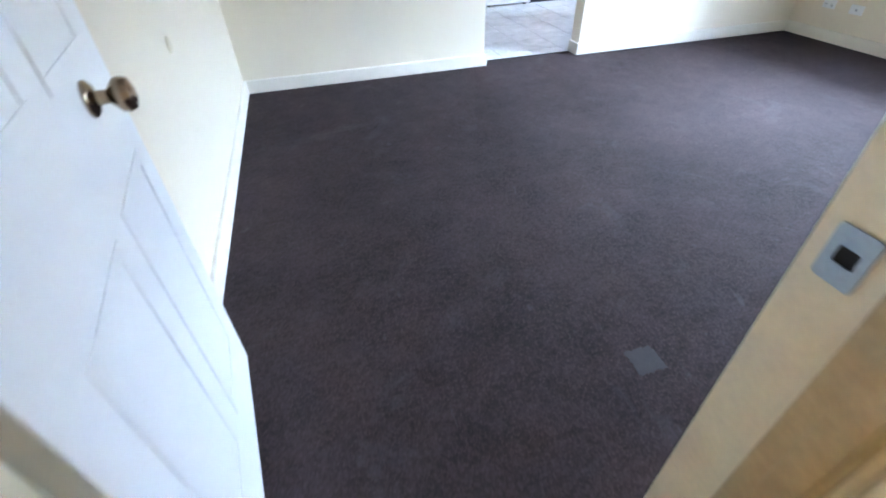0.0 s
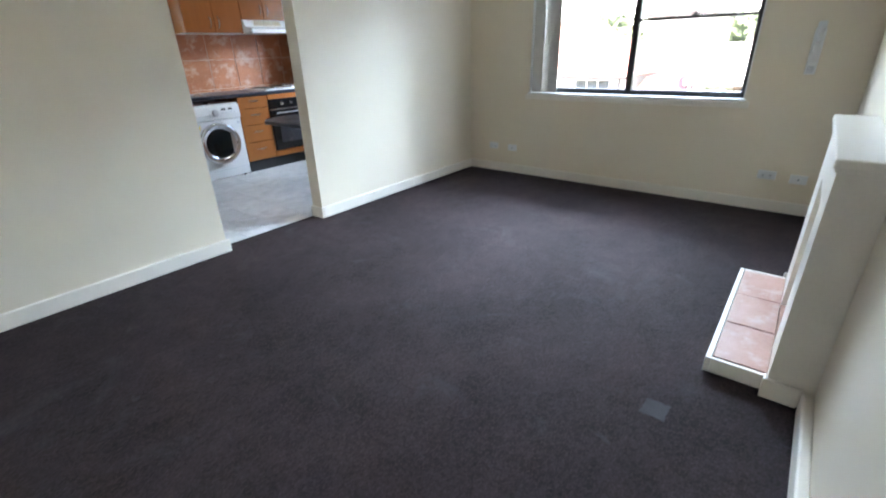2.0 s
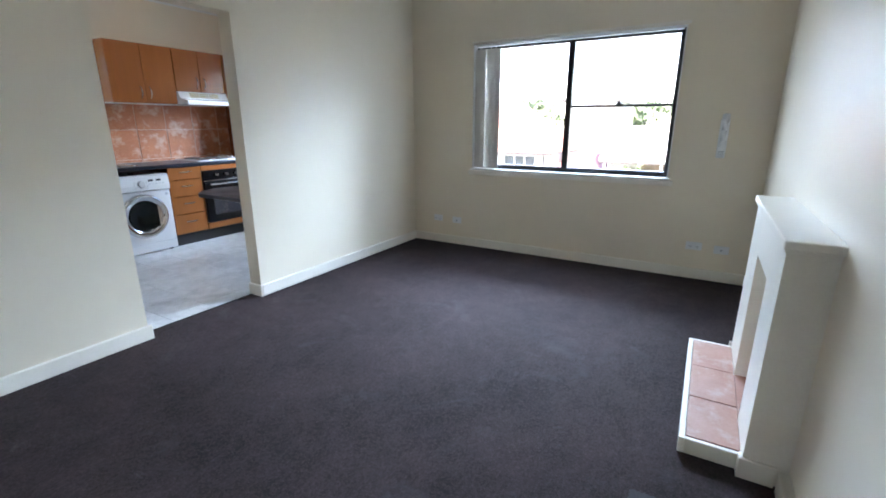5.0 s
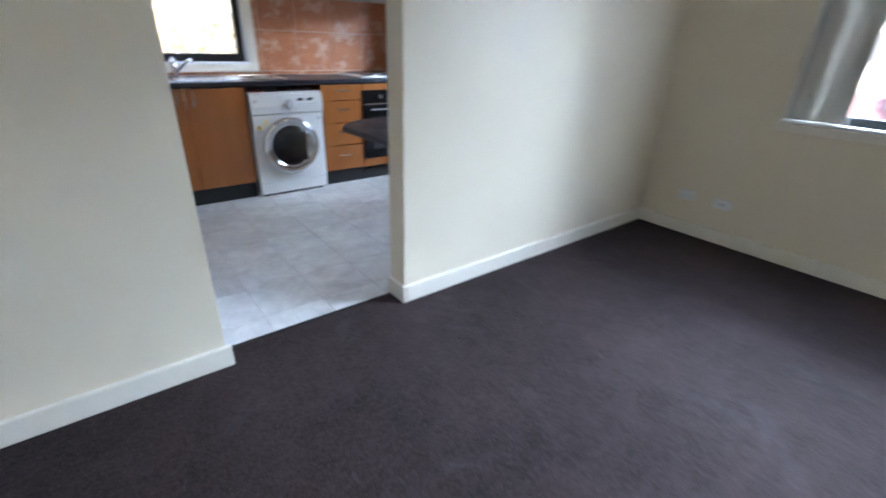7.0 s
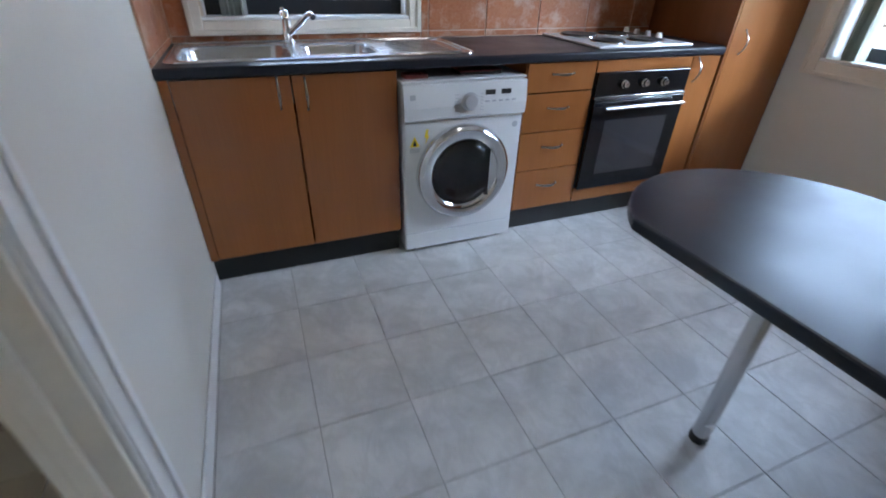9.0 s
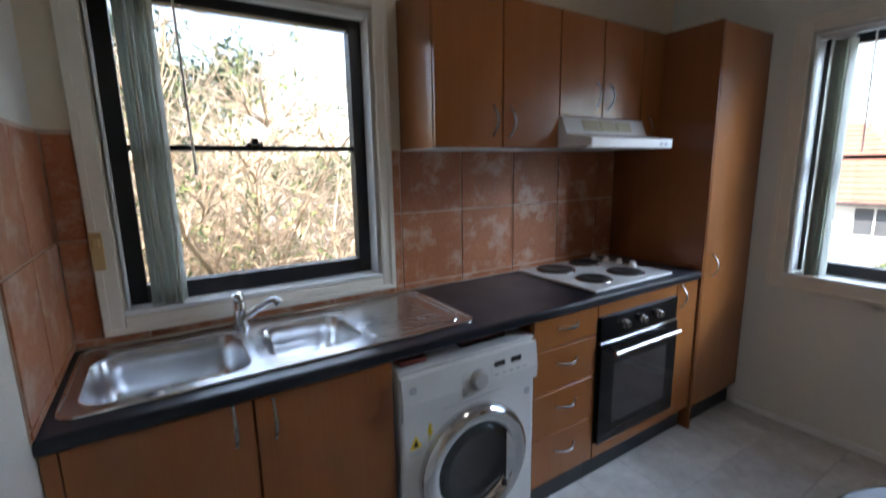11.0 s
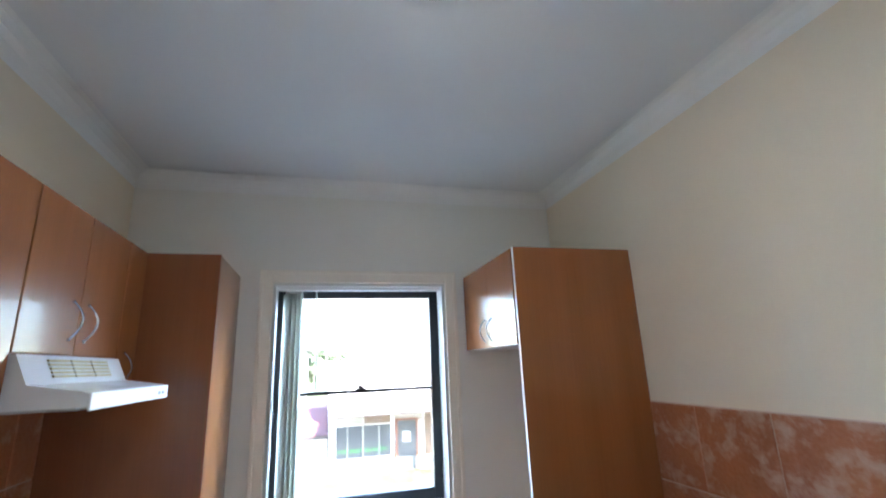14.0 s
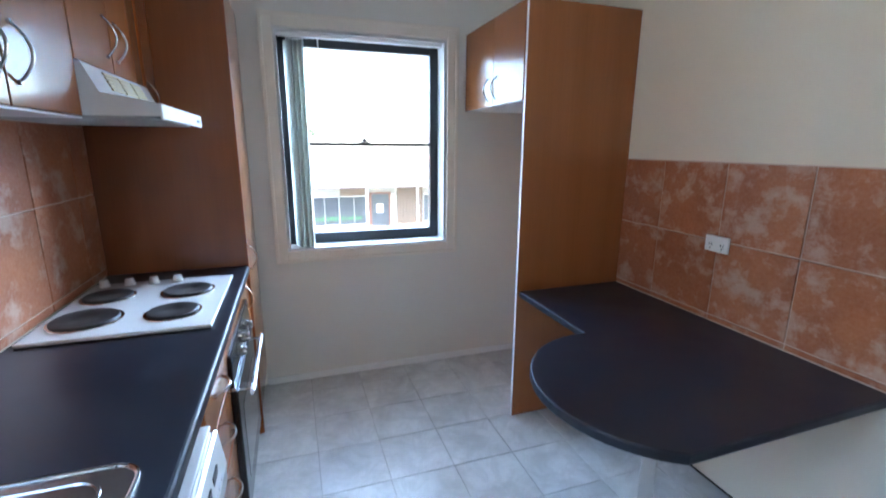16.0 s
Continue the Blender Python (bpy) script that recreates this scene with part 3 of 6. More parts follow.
# ---- windows ----
def window(name, axis, at, a0, a1, z0, z1, mullion=None, sash_from=None, label="", depth=0.10, sill_out=0.03, case=0.085, f=0.042):
    """A black sash window in a lined opening. axis: the wall's run. at: inner wall face; the window lies outward."""
    w = thing(name, ((a0 + a1) / 2, at, z0) if axis == "x" else (at, (a0 + a1) / 2, z0), label, "window")
    w["kind"] = "structure"

    def bx(u0, u1, d0, d1, v0, v1, r=0.0):
        return B(u0, u1, at + d0, at + d1, v0, v1, r) if axis == "x" else B(at + d0, at + d1, u0, u1, v0, v1, r)
    fr = part("frame", bx(a0 + 0.006, a0 + f, depth, depth + 0.06, z0, z1, 0.003), M["alu"], w)
    for u0, u1, v0, v1 in ((a1 - f, a1 - 0.006, z0, z1), (a0 + f, a1 - f, z1 - f, z1), (a0 + f, a1 - f, z0, z0 + f + 0.008)):
        part("frame", bx(u0, u1, depth, depth + 0.06, v0, v1, 0.003), M["alu"], w)
    bays = [(a0 + f, a1 - f)]
    if mullion is not None:
        part("mullion", bx(mullion - 0.028, mullion + 0.028, depth - 0.004, depth + 0.06, z0 + f, z1 - f, 0.003), M["alu"], w)
        bays = [(a0 + f, mullion - 0.028), (mullion + 0.028, a1 - f)]
    for i, (b0, b1) in enumerate(bays):
        sash = sash_from is None or i in sash_from
        zm = (z0 + z1) / 2 + 0.005
        if sash:
            rail = part("meeting_rail", bx(b0, b1, depth + 0.004, depth + 0.05, zm - 0.011, zm + 0.011, 0.002), M["alu"], w)
            c = (b0 + b1) / 2
            latch = bx(c - 0.03, c + 0.03, depth - 0.012, depth + 0.02, zm + 0.0115, zm + 0.022, 0.002)
            add(latch, bx(c - 0.012, c + 0.014, depth - 0.016, depth + 0.012, zm + 0.022, zm + 0.038, 0.003))
            part("latch", latch, M["alu"], rail, "black sash latch")
            spans = ((z0 + f, zm - 0.011), (zm + 0.011, z1 - f))
        else:
            spans = ((z0 + f, z1 - f),)
        for v0, v1 in spans:
            pane = part("pane", bx(b0, b1, depth + 0.024, depth + 0.028, v0, v1), M["glass"], w)
            pane.visible_shadow = False
    # white reveal lining and sill
    t = 0.006
    for nm, s in (("reveal", (a0 - t, a0 + t, 0.0, depth, z0, z1)), ("reveal", (a1 - t, a1 + t, 0.0, depth, z0, z1)), ("reveal", (a0 + t, a1 - t, 0.0, depth, z1 - t, z1 + t))):
        part(nm, bx(*s), M["door"], w, "white painted reveal")
    part("sill", bx(a0 - t - 0.012, a1 + t + 0.012, -sill_out, depth, z0 - 0.012, z0 + 0.004, 0.004), M["door"], w, "white painted sill")
    if case:
        e = 0.012
        for u0, u1, v0, v1 in ((a0 - case, a0 - e, z0 - case, z1 + case), (a1 + e, a1 + case, z0 - case, z1 + case), (a0 - e, a1 + e, z1 + e, z1 + case), (a0 - e, a1 + e, z0 - case, z0 - e - 0.001)):
            c = part("casing", bx(u0, u1, -0.018, -0.001, v0, v1, 0.004), M["trim"], w, "cream painted moulded architrave")
            o = 0.022
            if u1 - u0 < 0.2:
                part("bead", bx(u0 if u0 < a0 else u1 - o, u0 + o if u0 < a0 else u1, -0.026, -0.0185, v0, v1, 0.003), M["trim"], c)
            else:
                part("bead", bx(u0 - case + e, u1 + case - e, -0.0258, -0.0186, v1 - o if v0 > z0 else v0, v1 if v0 > z0 else v0 + o, 0.003), M["trim"], c)
    return w


window("window_1", "y", LE, *W1, mullion=-1.752, sash_from=(0,), label="wide black framed window with fixed pane and sliding sash", depth=0.075, case=0, sill_out=0.02)
window("window_2", "x", KN, *W2, label="black framed double hung window above the sink", depth=0.075, case=0.072, sill_out=0.012, f=0.060)
window("window_3", "y", KE, *W3, label="black framed double hung window facing the street", depth=0.13, case=0.085, sill_out=0.012, f=0.060)
structure("trim_window_apron", boxes((LE - 0.03, LE, W1[0] - 0.045, W1[1] + 0.035, 0.826, 0.872, 0.005), (LE - 0.012, LE, W1[0] - 0.03, W1[1] + 0.02, W1[3] + 0.006, W1[3] + 0.03, 0.003)), M["trim"], "cream painted window ledge and head trim", "trim")


# ---- living room things ----
def handle(bm, centre, along, out, length=0.118, rise=0.032):
    """A strap bow handle, broad in the middle and drawn in to its two feet."""
    c, al, o = Vector(centre), Vector(along).normalized(), Vector(out).normalized()
    side = al.cross(o)
    rings, n = [], 14
    for k in range(n + 1):
        u = k / n
        mid = c + al * (length * (u - 0.5)) + o * (rise * math.sin(math.pi * u) ** 0.85 + 0.002)
        w, t = 0.0034 + 0.0026 * math.sin(math.pi * u), 0.0030
        slope = (al * length + o * (rise * math.pi * math.cos(math.pi * u))).normalized()
        up = slope.cross(side).normalized()
        rings.append([bm.verts.new(mid + side * (w * math.cos(q)) + up * (t * math.sin(q))) for q in (math.tau * i / 8 for i in range(8))])
    for a, b in zip(rings, rings[1:]):
        for i in range(8):
            bm.faces.new((a[i], a[(i + 1) % 8], b[(i + 1) % 8], b[i]))
    bm.faces.new(rings[0][::-1])
    bm.faces.new(rings[-1])
    for e in (-0.5, 0.5):
        tube(bm, c + al * (length * e), c + al * (length * e) + o * 0.006, 0.0055, None, 10)
    bmesh.ops.recalc_face_normals(bm, faces=bm.faces[:])
    return bm


def entrance_door():
    d = thing("door_1", (0, 0, 0), "glossy white panelled entrance door standing open", "door")
    d["kind"] = "structure"
    d.matrix_world = pose(DR0 + 0.004, -3.356, 0, 0, 0, 97.6)
    part("leaf", B(0, 0.787, -0.019, 0.019, 0.012, 2.04, 0.002), M["door"], d)
    for x0, x1 in ((0.10, 0.365), (0.435, 0.70)):
        for z0, z1 in ((0.20, 0.80), (0.99, 1.62), (1.72, 1.93)):
            for side in (-1, 1):
                m = bmesh.new()
                w, y0, y1 = 0.026, 0.019 * side, 0.0225 * side
                for u0, u1, v0, v1 in ((x0, x1, z0, z0 + w), (x0, x1, z1 - w, z1), (x0, x0 + w, z0 + w, z1 - w), (x1 - w, x1, z0 + w, z1 - w)):
                    box(m, u0, u1, min(y0, y1), max(y0, y1), v0, v1, 0.0016)
                part("panel_moulding", m, M["door"], d)
    for side in (-1, 1):
        k = lathe(bmesh.new(), (0.575, 0.0195 * side, 0.942), (0, side, 0), [(0.030, 0), (0.030, 0.004), (0.024, 0.010), (0.012, 0.014), (0.011, 0.030), (0.018, 0.036), (0.027, 0.044), (0.029, 0.054), (0.025, 0.064), (0.012, 0.069), (0.0, 0.070)], 28)
        part("knob", k, M["brass"], d, "polished bronze round door knob", True)
    part("latch_plate", B(0.7871, 0.789, -0.011, 0.011, 0.885, 1.0), M["zinc"], d, "metal latch plate")
    return d


entrance_door()
JF = -3.360                                        # room face of the entrance jamb
jamb = bmesh.new()
for s in ((DR1, DR1 + 0.03, LS - 0.12, JF), (DR0 - 0.03, DR0, LS - 0.12, JF - 0.008)):
    box(jamb, *s, 0, DRZ, 0.004)
box(jamb, DR0, DR1, LS - 0.12, JF - 0.008, DRZ, DRZ + 0.03, 0.003)
structure("trim_entrance_jamb", jamb, M["jamb"], "worn cream painted entrance door jamb", "door frame")
stop = bmesh.new()
box(stop, DR1 - 0.016, DR1 - 0.0005, LS - 0.11, -3.458, 0, DRZ, 0.005, 3)
box(stop, DR1 - 0.022, DR1 - 0.0165, LS - 0.10, -3.492, 0, DRZ, 0.003)
box(stop, DR0 + 0.0005, DR0 + 0.014, LS - 0.11, -3.458, 0, DRZ, 0.005, 3)
structure("trim_entrance_stop", stop, M["stop"], "tan worn timber door stop", "door frame")
arch = bmesh.new()
for s in ((DR1 + 0.031, DR1 + 0.09, LSW + 0.001, JF - 0.002), (DR0 - 0.09, DR0 - 0.031, LSW + 0.001, JF - 0.010), (DR1 + 0.031, DR1 + 0.09, LS - 0.14, LS - 0.121), (DR0 - 0.09, DR0 - 0.031, LS - 0.14, LS - 0.121)):
    box(arch, *s, 0, DRZ + 0.09, 0.004)
structure("trim_entrance_architrave", arch, M["trim"], "cream painted architrave of the entrance", "trim")
sp = thing("strike_plate", (DR1, -3.407, 0.876), "dull zinc strike plate screwed to the door jamb", "strike plate")
part("plate", slab(rounded_rect(-0.036, 0.036, -0.024, 0.024, 0.006), [rounded_rect(-0.010, 0.012, -0.012, 0.012, 0.003)], 0.0, 0.002), M["zinc"], None)
plate = bpy.data.objects["plate"]
plate.parent = sp
plate.matrix_basis = pose(-0.0025, 0, 0, 0, -90, 0)
rec = part("latch_hole", B(-0.0012, -0.0004, -0.013, 0.013, -0.011, 0.013), M["hole"], None)
rec.parent = sp
for dz in (-0.024, 0.024):
    sc = part("screw", lathe(bmesh.new(), (-0.0028, 0.0, dz), (-1, 0, 0), [(0.004, 0), (0.003, 0.001), (0, 0.0012)], 12), M["nickel"], None)
    sc.parent = sp


def fireplace():
    f = thing("fireplace_surround", (1.185, LS, 0), "cream painted fireplace surround with closed plain niche", "fireplace")
    x0, x1, y0, y1, zt = 0.632, 1.742, -3.278, LS + 0.0005, 0.930
    n0, n1, nz = 0.940, 1.365, 0.738
    body = bmesh.new()
    for s in ((x0, n0, y1, y0, 0, zt), (n1, x1, y1, y0, 0, zt), (n0, n1, y1, y0, nz, zt)):
        box(body, *s)
    bmesh.ops.remove_doubles(body, verts=body.verts[:], dist=1e-5)
    part("surround", body, M["trim"], f)
    part("niche_back", B(n0, n1, y1, y1 + 0.02, 0.0, nz), M["jamb"], f, "bare cream niche back")
    part("niche_floor", B(n0, n1, y1 + 0.0205, y0 - 0.001, 0.0, 0.070), M["hearth"], f, "pink tiled niche floor")
    part("moulding", B(x0 - 0.012, x1 + 0.012, y1, y0 + 0.008, zt, zt + 0.014, 0.004), M["trim"], f)
    part("mantel_shelf", B(x0 - 0.036, x1 + 0.036, y1, y0 + 0.016, zt + 0.0145, zt + 0.048, 0.006), M["trim"], f, "cream painted mantel shelf")
    for px0, px1, py in ((x0 - 0.018, x0 - 0.0005, -3.389), (x1 + 0.0005, x1 + 0.018, y1 + 0.019)):
        part("plinth", B(px0, px1, py, y0 + 0.014, 0, 0.09, 0.004), M["trim"], f)
    part("plinth", B(x0 - 0.0003, 0.6615, y0 + 0.0003, y0 + 0.014, 0, 0.09, 0.004), M["trim"], f)
    h = thing("hearth", (1.20, -3.16, 0), "raised hearth with pink tiles and cream timber edge", "hearth")
    hx0, hx1, hy0, hy1 = 0.662, 1.728, -3.053, -3.2775
    part("edge_board", B(hx0, hx1, hy0 - 0.022, hy0, 0, 0.072, 0.003), M["trim"], h, "cream painted edge board")
    for s in ((hx0, hx0 + 0.02), (hx1 - 0.02, hx1)):
        part("edge_board", B(*s, hy1, hy0 - 0.0225, 0, 0.072, 0.003), M["trim"], h, "cream painted edge board")
    part("bed", B(hx0 + 0.02, hx1 - 0.02, hy1, hy0 - 0.023, 0, 0.060), M["grout_warm"], h, "pale mortar bed")
    n, g = 3, 0.006
    w = (hx1 - hx0 - 0.044) / n
    for i in range(n):
        a = hx0 + 0.022 + i * w
        part("tile", B(a + g / 2, a + w - g / 2, hy1 + 0.001, hy0 - 0.026, 0.0605, 0.0735 + 0.001 * (i % 2), 0.003), M["hearth"], h, "mottled pink terracotta tile")


fireplace()


def wall_plate(name, x, y, z, normal, label, w=0.115, h=0.072, sockets=True, kind="power outlet", group=""):
    """A wall plate; normal 'x-' faces west, 'y+' faces north."""
    o = thing(name, (x, y, z), label, kind, group)
    def bx(u0, u1, d0, d1, v0, v1, r=0.0):
        if normal == "x-":
            return B(x - d1, x - d0, y + u0, y + u1, z + v0, z + v1, r)
        return B(x + u0, x + u1, y + d0, y + d1, z + v0, z + v1, r)
    part("plate", bx(-w / 2, w / 2, 0.0, 0.011, -h / 2, h / 2, 0.004), M["plastic"], o)
    if sockets:
        for c in (-0.028, 0.028):
            sl = bx(c - 0.008, c - 0.005, 0.0112, 0.0118, -0.010, 0.002)
            add(sl, bx(c + 0.005, c + 0.008, 0.0112, 0.0118, -0.010, 0.002))
            add(sl, bx(c - 0.0015, c + 0.0015, 0.0112, 0.0118, -0.024, -0.014))
            part("socket_slots", sl, M["ink"], o)
            part("switch", bx(c - 0.006, c + 0.006, 0.0112, 0.0145, 0.014, 0.026, 0.002), M["plastic"], o)
    else:
        part("port", bx(-0.008, 0.008, 0.0112, 0.0125, -0.010, 0.006), M["grey_print"], o)
    return o


wall_plate("power_outlet", LE, -0.315, 0.290, "x-", "white double power outlet low on the cream wall", group="outlets by the carpet")
wall_plate("socket_plate", LE, -0.565, 0.284, "x-", "white aerial socket plate low on the cream wall", sockets=False, kind="socket plate", group="outlets by the carpet")
wall_plate("power_outlet", LE, -3.000, 0.302, "x-", "white double power outlet beside the telephone plate", w=0.13, group="outlets by the carpet")
wall_plate("socket_plate", LE, -3.215, 0.290, "x-", "white telephone socket plate near the room corner", sockets=False, kind="socket plate", group="outlets by the carpet")


def intercom():
    o = thing("intercom_handset", (LE, -3.09, 1.12), "white wall intercom handset on the cream wall", "intercom")
    y = -3.09
    part("cradle", B(LE - 0.026, LE, y - 0.034, y + 0.034, 1.085, 1.40, 0.008), M["plastic"], o)
    hs = sweep(bmesh.new(), [(LE - 0.040, y, 1.19), (LE - 0.056, y, 1.23), (LE - 0.060, y, 1.31), (LE - 0.056, y, 1.39), (LE - 0.040, y, 1.43)], 0.022, 12)
    add(hs, B(LE - 0.056, LE - 0.026, y - 0.027, y + 0.027, 1.385, 1.445, 0.01))
    add(hs, B(LE - 0.056, LE - 0.026, y - 0.027, y + 0.027, 1.175, 1.235, 0.01))
    part("handset", hs, M["plastic"], o, "", True)
    part("speaker_grille", boxes(*[(LE - 0.0275, LE - 0.0262, y - 0.02, y + 0.02, 1.10 + k * 0.012, 1.106 + k * 0.012) for k in range(4)]), M["grey_print"], o)


intercom()


def blind_slats(name, axis, at, spots, z0, z1, width, turn, material, label, wand=None, rail=None, tilt_step=0.0):
    """Vertical blind pushed aside: hanging slats, a head rail and a wand."""
    c = spots[len(spots) // 2]
    o = thing(name, (c, at, z0) if axis == "x" else (at, c, z0), label, "vertical blind")
    for i, s in enumerate(spots):
        a = radians(turn + tilt_step * ((i * 7) % 5 - 2))
        bm = bmesh.new()
        rows = []
        for z in (z1, z0):
            row = []
            for k, back in [(k, 0.0) for k in range(5)] + [(k, 0.0016) for k in range(4, -1, -1)]:
                u = (k / 4 - 0.5) * width
                bow = 0.006 * (1 - (2 * k / 4 - 1) ** 2) + back
                du, dv = u * math.cos(a) - bow * math.sin(a), u * math.sin(a) + bow * math.cos(a)
                row.append(bm.verts.new((s + du, at + dv, z) if axis == "x" else (at + dv, s + du, z)))
            rows.append(row)
        r0, r1 = rows
        for k in range(10):
            bm.faces.new((r0[k], r0[(k + 1) % 10], r1[(k + 1) % 10], r1[k]))
        for r in rows:
            for k in range(4):
                bm.faces.new((r[k], r[k + 1], r[8 - k], r[9 - k]))
        bmesh.ops.recalc_face_normals(bm, faces=bm.faces[:])
        slat = part("slat", bm, material if not isinstance(material, list) else material[i % len(material)], o)
        hook = (s - 0.004, s + 0.004, at - 0.004, at + 0.004, z1 - 0.002, z1 + 0.022) if axis == "x" else (at - 0.004, at + 0.004, s - 0.004, s + 0.004, z1 - 0.002, z1 + 0.022)
        part("hanger", B(*hook), M["plastic"], slat)
    if rail:
        r = (rail[0], rail[1], at - 0.018, at + 0.018, z1 + 0.018, z1 + 0.044, 0.003) if axis == "x" else (at - 0.018, at + 0.018, rail[0], rail[1], z1 + 0.018, z1 + 0.044, 0.003)
        part("head_rail", B(*r), M["plastic"], o, "white metal head rail")
    if wand:
        p = (wand[0], at - 0.02, z1 + 0.01) if axis == "x" else (at - 0.02, wand[0], z1 + 0.01)
        q = (wand[0] + 0.012, at - 0.03, wand[1]) if axis == "x" else (at - 0.03, wand[0] - 0.012, wand[1])
        part("wand", tube(bmesh.new(), p, q, 0.004, 0.0045, 8), M["plastic"], o, "thin white plastic wand")
    return o


blind_slats("vertical_blind", "y", LE + 0.030, [-0.815, -0.930, -0.985], W1[2] + 0.012, W1[3] - 0.045, 0.127, 8, [M["blind_pale"], M["blind_pale"], M["blind_pale"]], "cream fabric vertical blind pushed aside at the wide window", rail=(W1[0] + 0.02, W1[1] - 0.02))
for px, py, seed in ((-0.462, -2.970, 3), (0.290, -2.955, 7)):
    r = random.Random(seed)
    ring = []
    for k in range(48):
        a = math.tau * k / 48
        q = 0.052 / max(abs(math.cos(a)), abs(math.sin(a))) * r.uniform(0.86, 1.05)
        ring.append((px + q * math.cos(a), py + 0.92 * q * math.sin(a)))
    single("carpet_mark", slab(ring, [], 0.0002, 0.0018), M["patch"], "pale flattened square mark on the dark carpet", "carpet mark", "marks on the carpet")
single("wall_plug", lathe(bmesh.new(), (LW, -1.578, 0.742), (1, 0, 0), [(0.032, 0), (0.031, 0.003), (0.026, 0.005), (0, 0.0055)], 24), M["jamb"], "small round beige cover on the white wall", "wall cover", smooth=True)


# ---- kitchen things ----
FY = 2.124      # cabinet fronts
BT = 0.937      # bench top


def front(cab, x0, x1, z0, z1, y=FY, handles=(), g=0.003, name="door"):
    """A veneered front with its bow handles: (x, z, 'v' or 'h')."""
    d = part(name, B(x0 + g, x1 - g, y, y + 0.017, z0 + g, z1 - g, 0.0015, 1), M["wood"], cab)
    for hx, hz, way in handles:
        al = (0, 0, 1) if way == "v" else (1, 0, 0)
        part("handle", handle(bmesh.new(), (hx, y, hz), al, (0, -1, 0)), M["nickel"], d, "satin nickel bow handle", True)
    return d


def carcass(name, x0, x1, z0, z1, y0, label, y1=KN - 0.009, cat="cabinet"):
    c = thing(name, ((x0 + x1) / 2, (y0 + y1) / 2, z0), label, cat)
    t = 0.016
    for nm, s in (("side_panel", (x0, x0 + t, y0, y1, z0, z1)), ("side_panel", (x1 - t, x1, y0, y1, z0, z1)), ("bottom_panel", (x0 + t, x1 - t, y0, y1, z0, z0 + t)), ("top_panel", (x0 + t, x1 - t, y0, y1, z1 - t, z1)), ("back_panel", (x0 + t, x1 - t, y1 - t, y1, z0 + t, z1 - t))):
        part(nm, B(*s), M["wood"], c)
    return c


KICK = 0.135
c = carcass("sink_cabinet", 0.004, 0.874, KICK, BT - 0.190, FY + 0.0175, "cherry veneer sink cabinet with two closed doors")
part("filler", B(0.004, 0.036, FY + 0.001, FY + 0.017, KICK, BT - 0.040), M["wood"], c)
front(c, 0.036, 0.452, KICK, BT - 0.041, handles=[(0.400, 0.832, "v")])
front(c, 0.452, 0.876, KICK, BT - 0.041, handles=[(0.502, 0.823, "v")])
part("side_panel", B(0.858, 0.874, FY + 0.0175, KN - 0.01, BT - 0.189, BT - 0.041), M["wood"], c)
part("kickboard", B(0.004, 0.874, FY + 0.050, FY + 0.066, 0, KICK), M["kick"], c, "black kickboard")

c = carcass("drawer_cabinet", 1.500, 1.890, KICK, BT - 0.041, FY + 0.0175, "cherry veneer cabinet with four drawers")
for z0, z1 in ((KICK, 0.362), (0.362, 0.565), (0.565, 0.758), (0.758, BT - 0.041)):
    front(c, 1.500, 1.890, z0, z1, handles=[(1.697, z0 + (z1 - z0) * 0.62, "h")], name="drawer_front")
part("kickboard", B(1.500, 1.890, FY + 0.050, FY + 0.066, 0, KICK), M["kick"], c, "black kickboard")

c = carcass("oven_cabinet", 1.892, 2.506, KICK, BT - 0.041, FY + 0.60 - 0.05, "cherry veneer housing round the oven")
part("top_rail", B(1.892, 2.506, FY, FY + 0.017, 0.838, BT - 0.042, 0.001), M["wood"], c)
part("bottom_rail", B(1.892, 2.506, FY, FY + 0.017, KICK, 0.212, 0.001), M["wood"], c)
part("side", B(1.892, 1.896, FY + 0.018, KN - 0.06, KICK, BT - 0.042), M["wood"], c)
part("kickboard", B(1.892, 2.506, FY + 0.050, FY + 0.066, 0, KICK), M["kick"], c, "black kickboard")

o = thing("oven", (2.20, 2.40, 0.212), "black glass built-in electric oven below the hob", "oven")
ox0, ox1 = 1.899, 2.500
part("body", B(ox0, ox1, FY + 0.004, KN - 0.08, 0.213, 0.836, 0.004), M["kick"], o)
part("control_panel", B(ox0, ox1, FY - 0.012, FY + 0.0035, 0.722, 0.836, 0.003), M["black_glass"], o, "black glass control panel")
part("chrome_strip", B(ox0, ox1, FY - 0.016, FY + 0.0035, 0.708, 0.721, 0.002), M["chrome"], o, "chrome strip")
dr = part("oven_door", B(ox0, ox1, FY - 0.022, FY + 0.0035, 0.214, 0.706, 0.004), M["black_glass"], o, "black glass oven door")
part("window", B(ox0 + 0.09, ox1 - 0.09, FY - 0.0228, FY - 0.0222, 0.30, 0.60), M["door_glass"], dr)
hb = tube(bmesh.new(), (ox0 + 0.045, FY - 0.062, 0.672), (ox1 - 0.045, FY - 0.062, 0.672), 0.010, None, 14)
for hx in (ox0 + 0.075, ox1 - 0.075):
    tube(hb, (hx, FY - 0.060, 0.672), (hx, FY - 0.0215, 0.672), 0.006, None, 10)
part("handle", hb, M["steel"], dr, "brushed steel bar handle", True)
